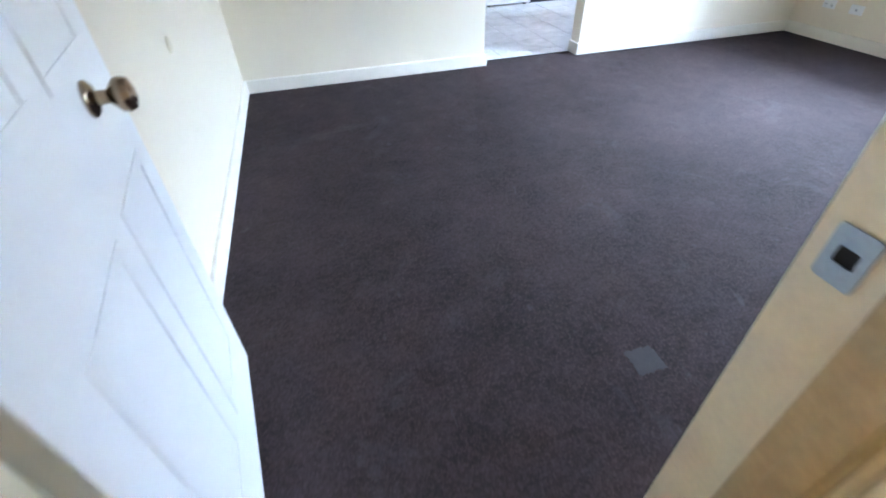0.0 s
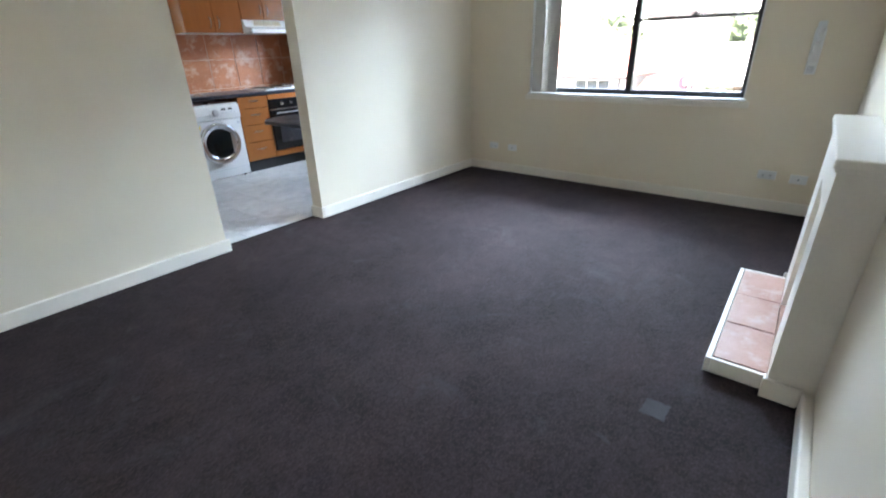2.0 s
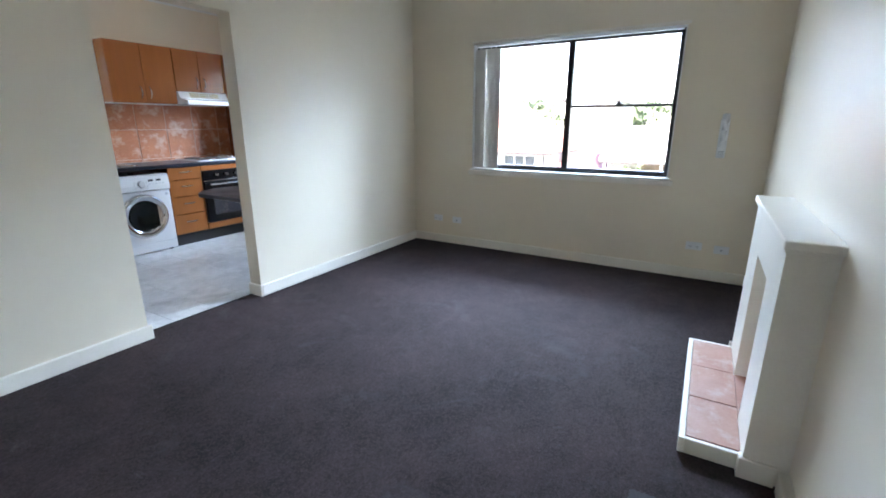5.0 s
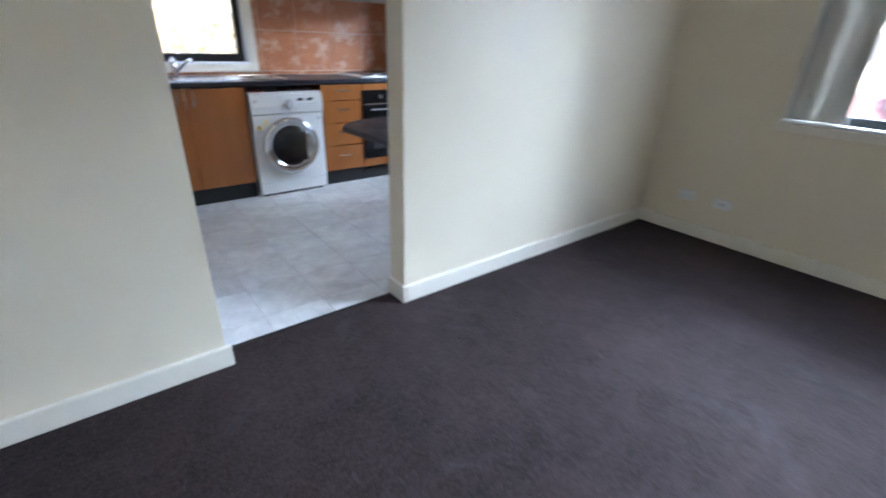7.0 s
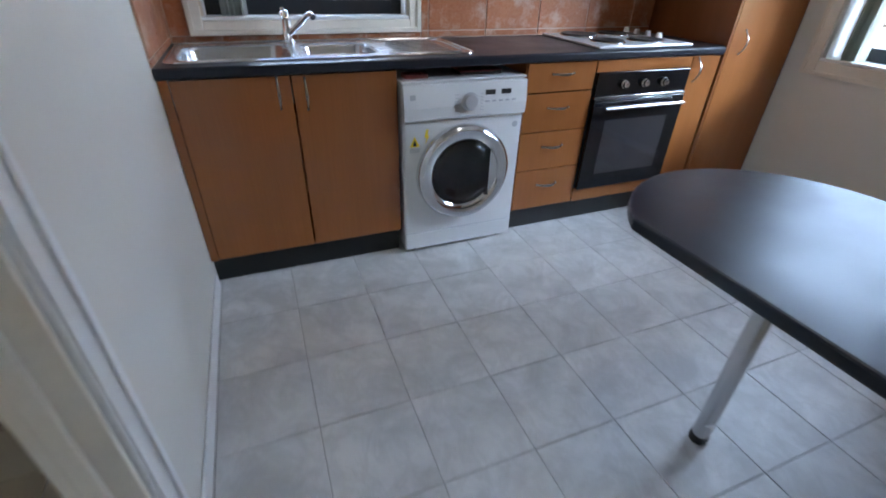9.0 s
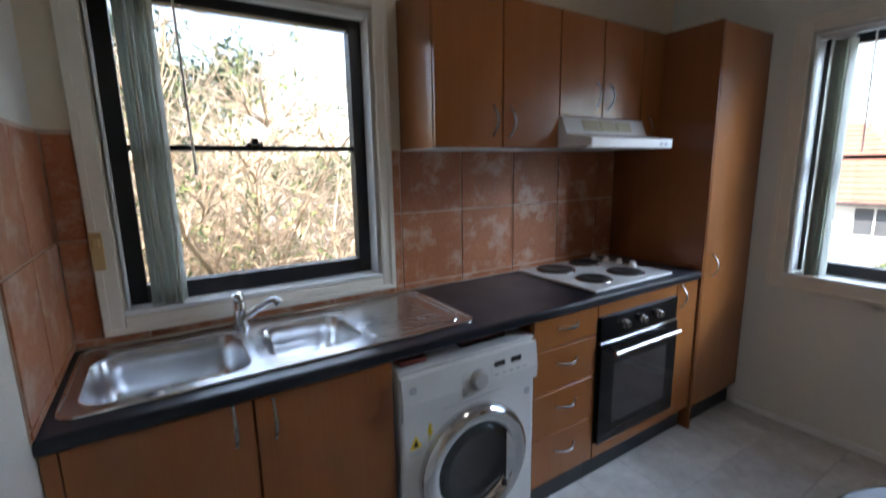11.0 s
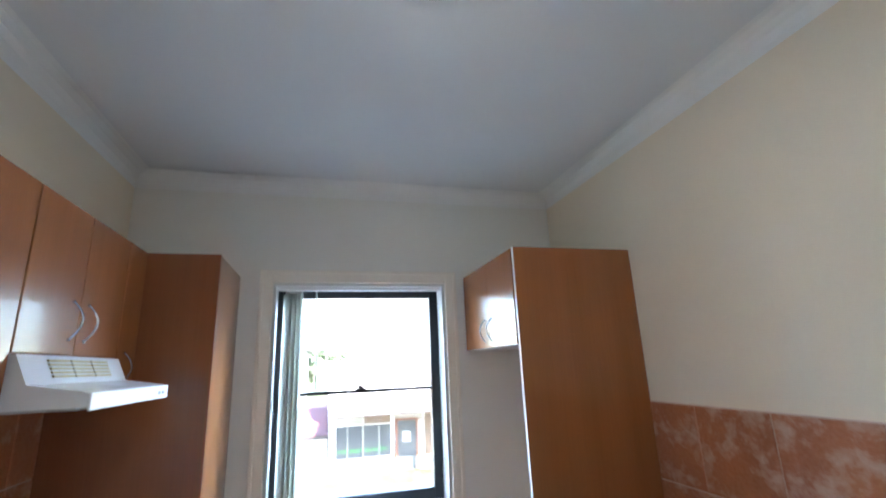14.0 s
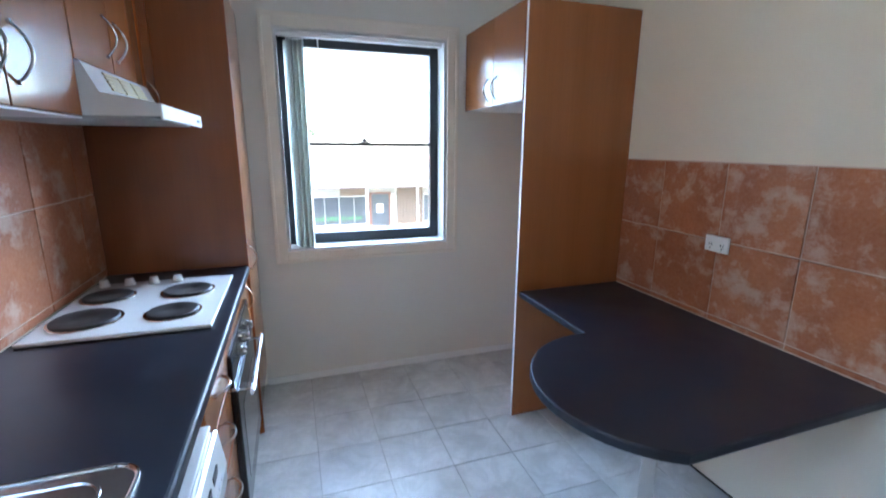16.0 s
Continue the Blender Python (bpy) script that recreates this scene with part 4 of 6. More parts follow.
for k in range(3):
    kx = 2.065 + 0.13 * k
    kn = part("knob", lathe(bmesh.new(), (kx, FY - 0.012, 0.779), (0, -1, 0), [(0.022, 0), (0.021, 0.012), (0.017, 0.016), (0.016, 0.028), (0.013, 0.031), (0, 0.0315)], 24), M["nickel"], o, "round metal oven knob", True)
    part("pointer", B(kx - 0.001, kx + 0.001, FY - 0.0455, FY - 0.0438, 0.781, 0.794), M["ink"], kn)

c = carcass("narrow_cabinet", 2.508, 2.712, KICK, BT - 0.041, FY + 0.0175, "narrow cherry veneer cabinet beside the oven")
front(c, 2.508, 2.712, KICK, BT - 0.041, handles=[(2.548, 0.823, "v")])
part("kickboard", B(2.508, 2.712, FY + 0.050, FY + 0.066, 0, KICK), M["kick"], c, "black kickboard")

PY = 2.113
c = thing("pantry_cabinet", (2.97, 2.41, 0), "tall cherry veneer pantry cabinet reaching above the window", "pantry")
# shade on this west side is painted in by the darker veneer
part("side_panel", B(2.714, 2.732, PY, KN - 0.001, 0.0, 2.200, 0.001), M["wood_shaded"], c, "cherry veneer side panel with its shade in the colour")
part("body", boxes((2.733, 3.240, PY + 0.019, KN - 0.002, KICK, 2.199)), M["wood"], c)
front(c, 2.732, 3.238, KICK, 2.200, y=PY, handles=[(2.815, 0.955, "v")])
part("kickboard", B(2.733, 3.240, PY + 0.045, PY + 0.060, 0, KICK), M["kick"], c, "black kickboard")

# bench top with cut-outs under the bowls
SX0, SX1, SY0, SY1 = 0.024, 1.262, 2.172, 2.680
bowls = [(0.062, 0.480, 2.222, 2.580), (0.533, 0.848, 2.250, 2.572)]
bt = slab([(0.001, FY - 0.012), (2.713, FY - 0.012), (2.713, KN - 0.010), (0.001, KN - 0.010)], [rounded_rect(b[0] - 0.005, b[1] + 0.005, b[2] - 0.005, b[3] + 0.005, 0.075) for b in bowls], BT - 0.040, BT)
sharp = [e for e in bt.edges if all(abs(v.co.y - (FY - 0.012)) < 1e-4 for v in e.verts) and abs(e.verts[0].co.z - e.verts[1].co.z) < 1e-4]
bmesh.ops.bevel(bt, geom=sharp, offset=0.010, segments=3, affect="EDGES", profile=0.5)
single("benchtop", bt, M["bench"], "charcoal laminate benchtop with rounded front edge", "benchtop")


def sink():
    s = thing("kitchen_sink", (0.64, 2.42, BT), "stainless steel double bowl sink with ribbed drainer", "sink")
    outer = rounded_rect(SX0, SX1, SY0, SY1, 0.055)
    holes = [rounded_rect(*b, 0.070) for b in bowls]
    rim = slab(outer, holes, BT + 0.0006, BT + 0.004)
    part("deck", rim, M["steel"], s)
    lip = bmesh.new()
    loop = rounded_rect(SX0 + 0.005, SX1 - 0.005, SY0 + 0.005, SY1 - 0.005, 0.050)
    sweep(lip, [(x, y, BT + 0.004) for x, y in loop + loop[:1]], 0.005, 8)
    part("rolled_edge", lip, M["chrome"], s, "", True)
    for i, b in enumerate(bowls):
        bm = bmesh.new()
        rings = []
        for z, inset, r in ((0.004, -0.006, 0.076), (0.000, 0.0, 0.070), (-0.010, 0.004, 0.068), (-0.080, 0.012, 0.066), (-0.135, 0.020, 0.064), (-0.150, 0.032, 0.058), (-0.156, 0.060, 0.045)):
            rings.append([bm.verts.new((x, y, BT + z)) for x, y in rounded_rect(b[0] + inset, b[1] - inset, b[2] + inset, b[3] - inset, r)])
        for a, c2 in zip(rings, rings[1:]):
            for k in range(len(a)):
                bm.faces.new((a[k], a[(k + 1) % len(a)], c2[(k + 1) % len(a)], c2[k]))
        bm.faces.new(rings[-1])
        bmesh.ops.recalc_face_normals(bm, faces=bm.faces[:])
        for f in bm.faces:
            f.normal_flip()
        bowl = part("bowl", bm, M["steel"], s, "deep polished steel bowl", True)
        cx, cy = (b[0] + b[1]) / 2, (b[2] + b[3]) / 2 + 0.04
        part("waste", lathe(bmesh.new(), (cx, cy, BT - 0.1555), (0, 0, 1), [(0.038, 0), (0.036, 0.003), (0.026, 0.002), (0.010, 0.0005), (0, 0.0)], 24), M["chrome"], bowl, "", True)
    for k in range(9):
        y = 2.260 + k * 0.040
        part("drainer_rib", sweep(bmesh.new(), [(0.900 + 0.012 * abs(k - 4), y, BT + 0.003), (0.920 + 0.012 * abs(k - 4), y, BT + 0.0045), (1.14, y, BT + 0.0045), (1.175, y, BT + 0.003)], 0.0042, 6, 0.5), M["steel"], s, "", True)
    dr = sweep(bmesh.new(), [(x, y, BT + 0.004) for x, y in (lambda l: l + l[:1])(rounded_rect(0.872, 1.225, 2.225, 2.628, 0.05))], 0.0035, 6)
    part("drainer_edge", dr, M["steel"], s, "", True)


sink()


def tap():
    t = thing("mixer_tap", (0.500, 2.616, BT + 0.004), "chrome single lever mixer tap on the sink deck", "tap")
    x, y, z = 0.500, 2.616, BT + 0.0045
    body = lathe(bmesh.new(), (x, y, z), (0, 0, 1), [(0.030, 0), (0.030, 0.006), (0.024, 0.012), (0.022, 0.060), (0.023, 0.092), (0.018, 0.100), (0, 0.102)], 24)
    part("body", body, M["chrome"], t, "", True)
    sp = sweep(bmesh.new(), [(x + 0.008, y - 0.012, z + 0.036), (x + 0.045, y - 0.075, z + 0.080), (x + 0.080, y - 0.135, z + 0.122), (x + 0.094, y - 0.160, z + 0.130), (x + 0.102, y - 0.176, z + 0.118)], 0.0125, 12)
    part("spout", sp, M["chrome"], t, "", True)
    lv = lathe(bmesh.new(), (x, y, z + 0.102), (-0.25, 0.15, 1), [(0.020, 0), (0.022, 0.012), (0.020, 0.026), (0.010, 0.032), (0, 0.033)], 20)
    sweep(lv, [(x - 0.004, y, z + 0.128), (x - 0.012, y - 0.045, z + 0.140), (x - 0.018, y - 0.085, z + 0.146)], 0.007, 8, 0.6)
    part("lever", lv, M["chrome"], t, "", True)


tap()


def hob():
    h = thing("hob", (2.21, 2.42, BT), "white enamel electric hob with four solid plates", "hob")
    x0, x1, y0, y1 = 1.912, 2.520, 2.160, 2.680
    tray = B(x0, x1, y0, y1, BT + 0.0005, BT + 0.014, 0.006)
    part("tray", tray, M["enamel"], h)
    for px, py, r in ((2.070, 2.555, 0.096), (2.318, 2.570, 0.080), (2.072, 2.302, 0.080), (2.320, 2.302, 0.086)):
        pl = part("hotplate", lathe(bmesh.new(), (px, py, BT + 0.0142), (0, 0, 1), [(r, 0), (r, 0.008), (r - 0.004, 0.011), (r * 0.4, 0.011), (r * 0.36, 0.009), (0, 0.009)], 36), M["plate"], h, "dark cast iron hotplate", True)
        part("ring", lathe(bmesh.new(), (px, py, BT + 0.0142), (0, 0, 1), [(r + 0.010, 0), (r + 0.009, 0.003), (r + 0.0008, 0.004)], 36), M["chrome"], pl, "thin steel ring", True)
    for k in range(4):
        part("knob", lathe(bmesh.new(), (2.480, 2.635 - 0.088 * k, BT + 0.0142), (0, 0, 1), [(0.021, 0), (0.020, 0.006), (0.017, 0.010), (0.016, 0.024), (0.012, 0.028), (0, 0.028)], 20), M["enamel"], h, "white round knob", True)
    part("logo_bar", B(2.490, 2.508, 2.185, 2.215, BT + 0.0141, BT + 0.0146), M["grey_print"], h)


hob()


def washer():
    w = thing("washing_machine", (1.19, 2.4, 0), "white front loading washing machine under the benchtop", "washing machine")
    x0, x1, y0, y1 = 0.888, 1.488, 2.105, 2.69
    part("body", B(x0, x1, y0, y1, 0.018, 0.838, 0.012), M["enamel"], w)
    part("top", B(x0 - 0.002, x1 + 0.002, y0 + 0.006, y1, 0.8385, 0.850, 0.004), M["enamel"], w)
    pan = prism(bmesh.new(), [(y0 - 0.0005, 0.676), (y0 - 0.016, 0.686), (y0 - 0.020, 0.74), (y0 - 0.008, 0.832), (y0 - 0.0005, 0.836)], "x", x0 + 0.002, x1 - 0.002)
    panel = part("control_panel", pan, M["enamel"], w, "white curved control panel")

    def flat(a0, a1, z0, z1, mat, nm, par, lift=0.0):
        zc = (z0 + z1) / 2
        yy = y0 - 0.020 + max(0.0, (zc - 0.74)) * 0.13 - 0.002 - lift
        return part(nm, B(a0, a1, yy, yy + 0.004, z0, z1, 0.001, 1), mat, par)
    flat(x0 + 0.03, x0 + 0.055, 0.775, 0.797, M["grey_print"], "logo_mark", panel)
    flat(x0 + 0.155, x0 + 0.425, 0.690, 0.694, M["grey_print"], "drawer_line", panel)
    flat(x0 + 0.385, x0 + 0.435, 0.778, 0.800, M["ink"], "display", panel)
    flat(x0 + 0.465, x0 + 0.515, 0.778, 0.800, M["ink"], "display", panel)
    for k in range(5):
        flat(x0 + 0.385 + 0.034 * k, x0 + 0.405 + 0.034 * k, 0.748, 0.756, M["grey_print"], "button", panel)
    for k in range(6):
        flat(x0 + 0.235, x0 + 0.258, 0.715 + 0.014 * k, 0.718 + 0.014 * k, M["grey_print"], "print_bar", panel)
        flat(x0 + 0.36, x0 + 0.375, 0.715 + 0.014 * k, 0.718 + 0.014 * k, M["grey_print"], "print_bar", panel)
    part("dial", lathe(bmesh.new(), (x0 + 0.31, y0 - 0.020, 0.755), (0, -1, 0.1), [(0.041, 0), (0.040, 0.004), (0.034, 0.005), (0.033, 0.016), (0.029, 0.019), (0, 0.0195)], 32), M["silver"], panel, "silver programme dial", True)
    cx, cz = x0 + 0.298, 0.418
    ring = part("porthole_ring", lathe(bmesh.new(), (cx, y0, cz), (0, -1, 0), [(0.238, 0), (0.238, 0.018), (0.230, 0.036), (0.214, 0.046), (0.190, 0.044), (0.170, 0.034), (0.160, 0.020), (0.160, 0.004)], 56), M["chrome"], w, "chrome porthole ring", True)
    part("door_seal", lathe(bmesh.new(), (cx, y0, cz), (0, -1, 0), [(0.1595, 0.003), (0.1595, 0.012), (0.128, 0.008), (0.120, 0.002), (0.118, 0.0012)], 48), M["rubber"], ring, "grey rubber door seal", True)
    drum = part("drum", lathe(bmesh.new(), (cx, y0, cz), (0, -1, 0), [(0.1175, 0.0015), (0.085, 0.0012), (0.05, 0.003), (0.022, 0.004), (0, 0.005)], 40), M["drum"], ring, "perforated steel drum", True)
    for k in range(3):
        a = radians(80 + 120 * k)
        ca, sa = math.cos(a), math.sin(a)
        part("paddle", tube(bmesh.new(), (cx + 0.045 * ca, y0 - 0.005, cz + 0.045 * sa), (cx + 0.112 * ca, y0 - 0.006, cz + 0.112 * sa), 0.006, 0.010, 8), M["rubber"], drum)
    holes = bmesh.new()
    for q in (0.062, 0.076, 0.090, 0.104):
        n = int(q * 340)
        for k in range(n):
            a = math.tau * k / n
            bmesh.ops.create_circle(holes, cap_ends=True, segments=6, radius=0.0026, matrix=Matrix.Translation((cx + q * math.cos(a), y0 - 0.0045, cz + q * math.sin(a))) @ pose(0, 0, 0, 90, 0, 0))
    part("perforations", holes, M["hole"], drum)
    part("porthole_glass", lathe(bmesh.new(), (cx, y0, cz), (0, -1, 0), [(0.1588, 0.018), (0.150, 0.030), (0.135, 0.038), (0.110, 0.030), (0.070, 0.022), (0, 0.019), (0, 0.015), (0.070, 0.018), (0.110, 0.025), (0.140, 0.024), (0.1588, 0.014)], 48), M["bowl_glass"], ring, "smoked bowl glass", True)
    seg = [(cx + 0.163 * math.cos(radians(a)), cz + 0.163 * math.sin(radians(a))) for a in range(-42, 43, 7)]
    part("door_handle", prism(bmesh.new(), seg, "y", y0 - 0.046, y0 - 0.032), M["chrome"], ring, "flat silver door grip")
    part("grip_slot", prism(bmesh.new(), [(cx + 0.104, cz - 0.118), (cx + 0.124, cz - 0.122), (cx + 0.119, cz - 0.096), (cx + 0.108, cz - 0.094)], "y", y0 - 0.0495, y0 - 0.038), M["hole"], ring)
    part("plinth_line", B(x0 + 0.004, x1 - 0.004, y0 - 0.0012, y0 + 0.002, 0.112, 0.115), M["grey_print"], w)
    part("filter_flap", B(x0 + 0.006, x1 - 0.006, y0 - 0.003, y0 + 0.001, 0.024, 0.110, 0.001, 1), M["enamel"], w)
    tri = prism(bmesh.new(), [(x0 + 0.030, 0.565), (x0 + 0.078, 0.565), (x0 + 0.054, 0.613)], "y", y0 - 0.0012, y0 - 0.0002)
    st = part("warning_sticker", tri, M["yellow"], w, "yellow warning triangle sticker")
    part("flame_mark", prism(bmesh.new(), [(x0 + 0.045, 0.570), (x0 + 0.063, 0.570), (x0 + 0.060, 0.584), (x0 + 0.054, 0.598), (x0 + 0.048, 0.584)], "y", y0 - 0.0018, y0 - 0.0013), M["ink"], st)
    for k in range(3):
        part("print_bar", B(x0 + 0.030, x0 + 0.078, y0 - 0.0012, y0 - 0.0002, 0.540 + 0.007 * k, 0.544 + 0.007 * k), M["grey_print"], st)
    part("bolt_mark", prism(bmesh.new(), [(x0 + 0.108, 0.640), (x0 + 0.120, 0.640), (x0 + 0.114, 0.614), (x0 + 0.124, 0.614), (x0 + 0.104, 0.574), (x0 + 0.110, 0.604), (x0 + 0.100, 0.604)], "y", y0 - 0.0012, y0 - 0.0002), M["yellow"], w, "yellow lightning sticker")
    part("round_sticker", lathe(bmesh.new(), (x1 - 0.040, y0 - 0.0002, 0.630), (0, -1, 0), [(0.015, 0), (0.015, 0.001), (0, 0.001)], 24), M["grey_print"], w, "round grey sticker")
    for fx in (x0 + 0.06, x1 - 0.06):
        for fy in (y0 + 0.05, y1 - 0.06):
            part("foot", lathe(bmesh.new(), (fx, fy, 0), (0, 0, 1), [(0.022, 0), (0.020, 0.014), (0.012, 0.0185)], 16), M["kick"], w, "black rubber foot")


washer()
dish = slab(rounded_rect(0.915, 1.025, 2.150, 2.220, 0.015), [], 0.8502, 0.853)
add(dish, slab(rounded_rect(0.915, 1.025, 2.150, 2.220, 0.015), [rounded_rect(0.921, 1.019, 2.156, 2.214, 0.011)], 0.853, 0.866))
single("small_dish", dish, M["rust"], "shallow rust red dish on the washing machine", "dish")
bx = thing("dark_box", (1.28, 2.23, 0.850), "flat dark box lying on the washing machine", "box")
part("base", B(1.18, 1.39, 2.17, 2.29, 0.8503, 0.862, 0.002), M["hole"], bx)
part("lid", B(1.179, 1.391, 2.169, 2.291, 0.8622, 0.867, 0.002), M["rust"], bx)

# wall cabinets and hood
UY, UZ0, UZ1 = 2.411, 1.588, 2.202
c = carcass("wall_cabinet", 1.230, 1.911, UZ0, UZ1, UY + 0.0175, "cherry veneer wall cabinet with two doors", KN - 0.001, "wall cabinet")
front(c, 1.230, 1.573, UZ0, UZ1, UY, [(1.520, 1.700, "v")])
front(c, 1.573, 1.911, UZ0, UZ1, UY, [(1.616, 1.700, "v")])
c = carcass("hood_cabinet", 1.913, 2.530, 1.736, UZ1, UY + 0.0175, "short cherry veneer cabinet above the range hood", KN - 0.001, "wall cabinet")
front(c, 1.913, 2.214, 1.736, UZ1, UY, [(2.165, 1.844, "v")])
front(c, 2.214, 2.530, 1.736, UZ1, UY, [(2.262, 1.844, "v")])
c = carcass("narrow_wall_cabinet", 2.532, 2.712, UZ0, UZ1, UY + 0.0175, "narrow cherry veneer wall cabinet beside the pantry", KN - 0.001, "wall cabinet")
front(c, 2.532, 2.712, UZ0, UZ1, UY, [(2.595, 1.700, "v")])
single("base_board", B(1.232, 1.909, UY + 0.003, KN - 0.012, UZ0 - 0.004, UZ0 - 0.0005), M["plastic"], "white melamine board under the wall cabinet", "board")


def hood():
    h = thing("range_hood", (2.22, 2.47, 1.58), "white slimline range hood with vent slots", "range hood")
    x0, x1 = 1.917, 2.528
    shell = prism(bmesh.new(), [(2.229, 1.594), (2.226, 1.627), (2.242, 1.634), (2.368, 1.656), (2.402, 1.7345), (KN - 0.002, 1.734), (KN - 0.002, 1.592)], "x", x0, x1)
    part("shell", shell, M["enamel"], h)
    part("front_lip", B(x0, x1, 2.221, 2.2285, 1.585, 1.630, 0.003), M["plastic"], h)
    part("underside_filter", B(x0 + 0.02, x1 - 0.02, 2.26, KN - 0.03, 1.586, 1.5935), M["grout"], h, "grey greasy underside filter")
    for k in range(3):
        a0 = 2.045 + k * 0.125
        v = bmesh.new()
        for j in range(5):
            zc = 1.672 + j * 0.011
            yc = 2.368 + (zc - 1.656) * 0.433
            box(v, a0, a0 + 0.112, yc - 0.004, yc + 0.002, zc, zc + 0.007)
        part("vent_grille", v, M["filter"], h, "yellowed vent slots")
    for a0 in (2.42, 2.46):
        part("button", B(a0, a0 + 0.018, 2.217, 2.2208, 1.600, 1.612, 0.001), M["grey_print"], h)


hood()

# breakfast bar, fridge recess
PT = 0.753
arc = [(1.475 + 0.392 * math.cos(radians(a)), 0.785 + 0.392 * math.sin(radians(a))) for a in range(-4, 158, 6)]
pen = slab([(1.135, KS + 0.009), (2.4395, KS + 0.009), (2.4395, 0.757), *arc], [], PT - 0.034, PT)
rim_edges = [e for e in pen.edges if abs(e.verts[0].co.z - e.verts[1].co.z) < 1e-5 and len(e.link_faces) == 2 and e.calc_face_angle(0) > 1.0]
bmesh.ops.bevel(pen, geom=rim_edges, offset=0.007, segments=2, affect="EDGES", profile=0.5)
bar = thing("breakfast_bar", (1.475, 0.60, 0), "charcoal laminate breakfast bar with rounded end", "breakfast bar")
part("top", pen, M["bench"], bar, "charcoal laminate top", False)
lg = part("leg", lathe(bmesh.new(), (1.447, 0.762, 0.0), (0, 0, 1), [(0.025, 0.030), (0.025, 0.703)], 28), M["steel"], bar, "brushed steel round leg", True)
part("foot", lathe(bmesh.new(), (1.447, 0.762, 0.0), (0, 0, 1), [(0.027, 0), (0.028, 0.012), (0.026, 0.0298), (0.0, 0.03)], 24), M["kick"], lg, "black rubber foot", True)
part("flange", lathe(bmesh.new(), (1.447, 0.762, 0.703), (0, 0, 1), [(0.0255, 0), (0.034, 0.006), (0.036, 0.0155), (0, 0.0157)], 28), M["steel"], lg)
part("cleat", B(1.18, 2.4395, KS + 0.0095, KS + 0.030, PT - 0.075, PT - 0.0345), M["wood"], bar)

fp = thing("fridge_cabinet", (2.84, 0.45, 0), "cherry veneer fridge recess panel with overhead cupboard", "cabinet")
part("tall_panel", B(2.440, 2.458, KS + 0.001, 0.770, 0.0, 2.203, 0.001), M["wood"], fp)
part("edge_strip", B(2.440, 2.458, 0.7702, 0.7715, 0.0, 2.203), M["plastic"], fp, "white edge strip")
part("cupboard_body", B(2.459, 3.238, KS + 0.001, 0.758, 1.738, 2.203), M["wall_white"], fp)
for x0, x1, hx in ((2.460, 2.815, 2.768), (2.815, 3.238, 2.872)):
    d = part("door", B(x0 + 0.002, x1 - 0.002, 0.7585, 0.776, 1.740, 2.201, 0.0015, 1), M["wood"], fp)
    part("handle", handle(bmesh.new(), (hx, 0.776, 1.832), (0, 0, 1), (0, 1, 0)), M["nickel"], d, "satin nickel bow handle", True)

wall_plate("power_outlet", 1.822, KS + 0.0085, 1.103, "y+", "white double power outlet on the terracotta tiles")
lt = thing("window_cord_holder", (0.108, KN - 0.020, 1.25), "yellowed plastic cord bracket on the window architrave", "bracket")
part("plate", B(0.090, 0.126, KN - 0.033, KN - 0.0265, 1.200, 1.325, 0.003), M["plastic_old"], lt)
part("clip", B(0.098, 0.118, KN - 0.046, KN - 0.0335, 1.277, 1.305, 0.004), M["plastic_old"], lt)

blind_slats("vertical_blind", "x", KN + 0.028, [0.248 + 0.0115 * k for k in range(9)], W2[2] + 0.006, W2[3] - 0.046, 0.089, 84, [M["blind"]], "grey green fabric vertical blind stacked at the sink window", wand=(0.405, 1.50), rail=(W2[0] + 0.012, W2[1] - 0.012), tilt_step=4)
blind_slats("vertical_blind", "y", KE + 0.045, [1.862 - 0.0125 * k for k in range(8)], W3[2] - 0.004, W3[3] - 0.046, 0.089, 79, [M["blind"]], "grey green fabric vertical blind stacked at the street window", wand=(1.690, 1.55), rail=(W3[0] + 0.012, W3[1] - 0.012), tilt_step=7)


def ceiling_lamp():
    x, y = 1.490, 1.362
    l = thing("ceiling_light", (x, y, CEIL), "round frosted glass oyster ceiling light switched on", "ceiling light")
    part("base", lathe(bmesh.new(), (x, y, CEIL), (0, 0, -1), [(0.120, 0.0), (0.120, 0.020), (0.112, 0.024), (0.0, 0.024)], 48), M["plastic"], l)
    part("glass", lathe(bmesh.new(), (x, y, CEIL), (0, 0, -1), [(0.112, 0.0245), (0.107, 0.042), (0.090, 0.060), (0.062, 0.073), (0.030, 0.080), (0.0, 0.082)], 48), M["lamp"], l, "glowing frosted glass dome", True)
    part("rim", lathe(bmesh.new(), (x, y, CEIL), (0, 0, -1), [(0.113, 0.0242), (0.130, 0.026), (0.139, 0.030), (0.137, 0.034), (0.122, 0.036), (0.111, 0.034)], 48), M["lamp_rim"], l, "clear glass rim", True)
    for a in (20, 140, 260):
        ca, sa = math.cos(radians(a)), math.sin(radians(a))
        part("clip", sweep(bmesh.new(), [(x + 0.124 * ca, y + 0.124 * sa, CEIL - 0.018), (x + 0.145 * ca, y + 0.145 * sa, CEIL - 0.028), (x + 0.135 * ca, y + 0.135 * sa, CEIL - 0.044)], 0.006, 8), M["nickel"], l, "small metal clip")


ceiling_lamp()

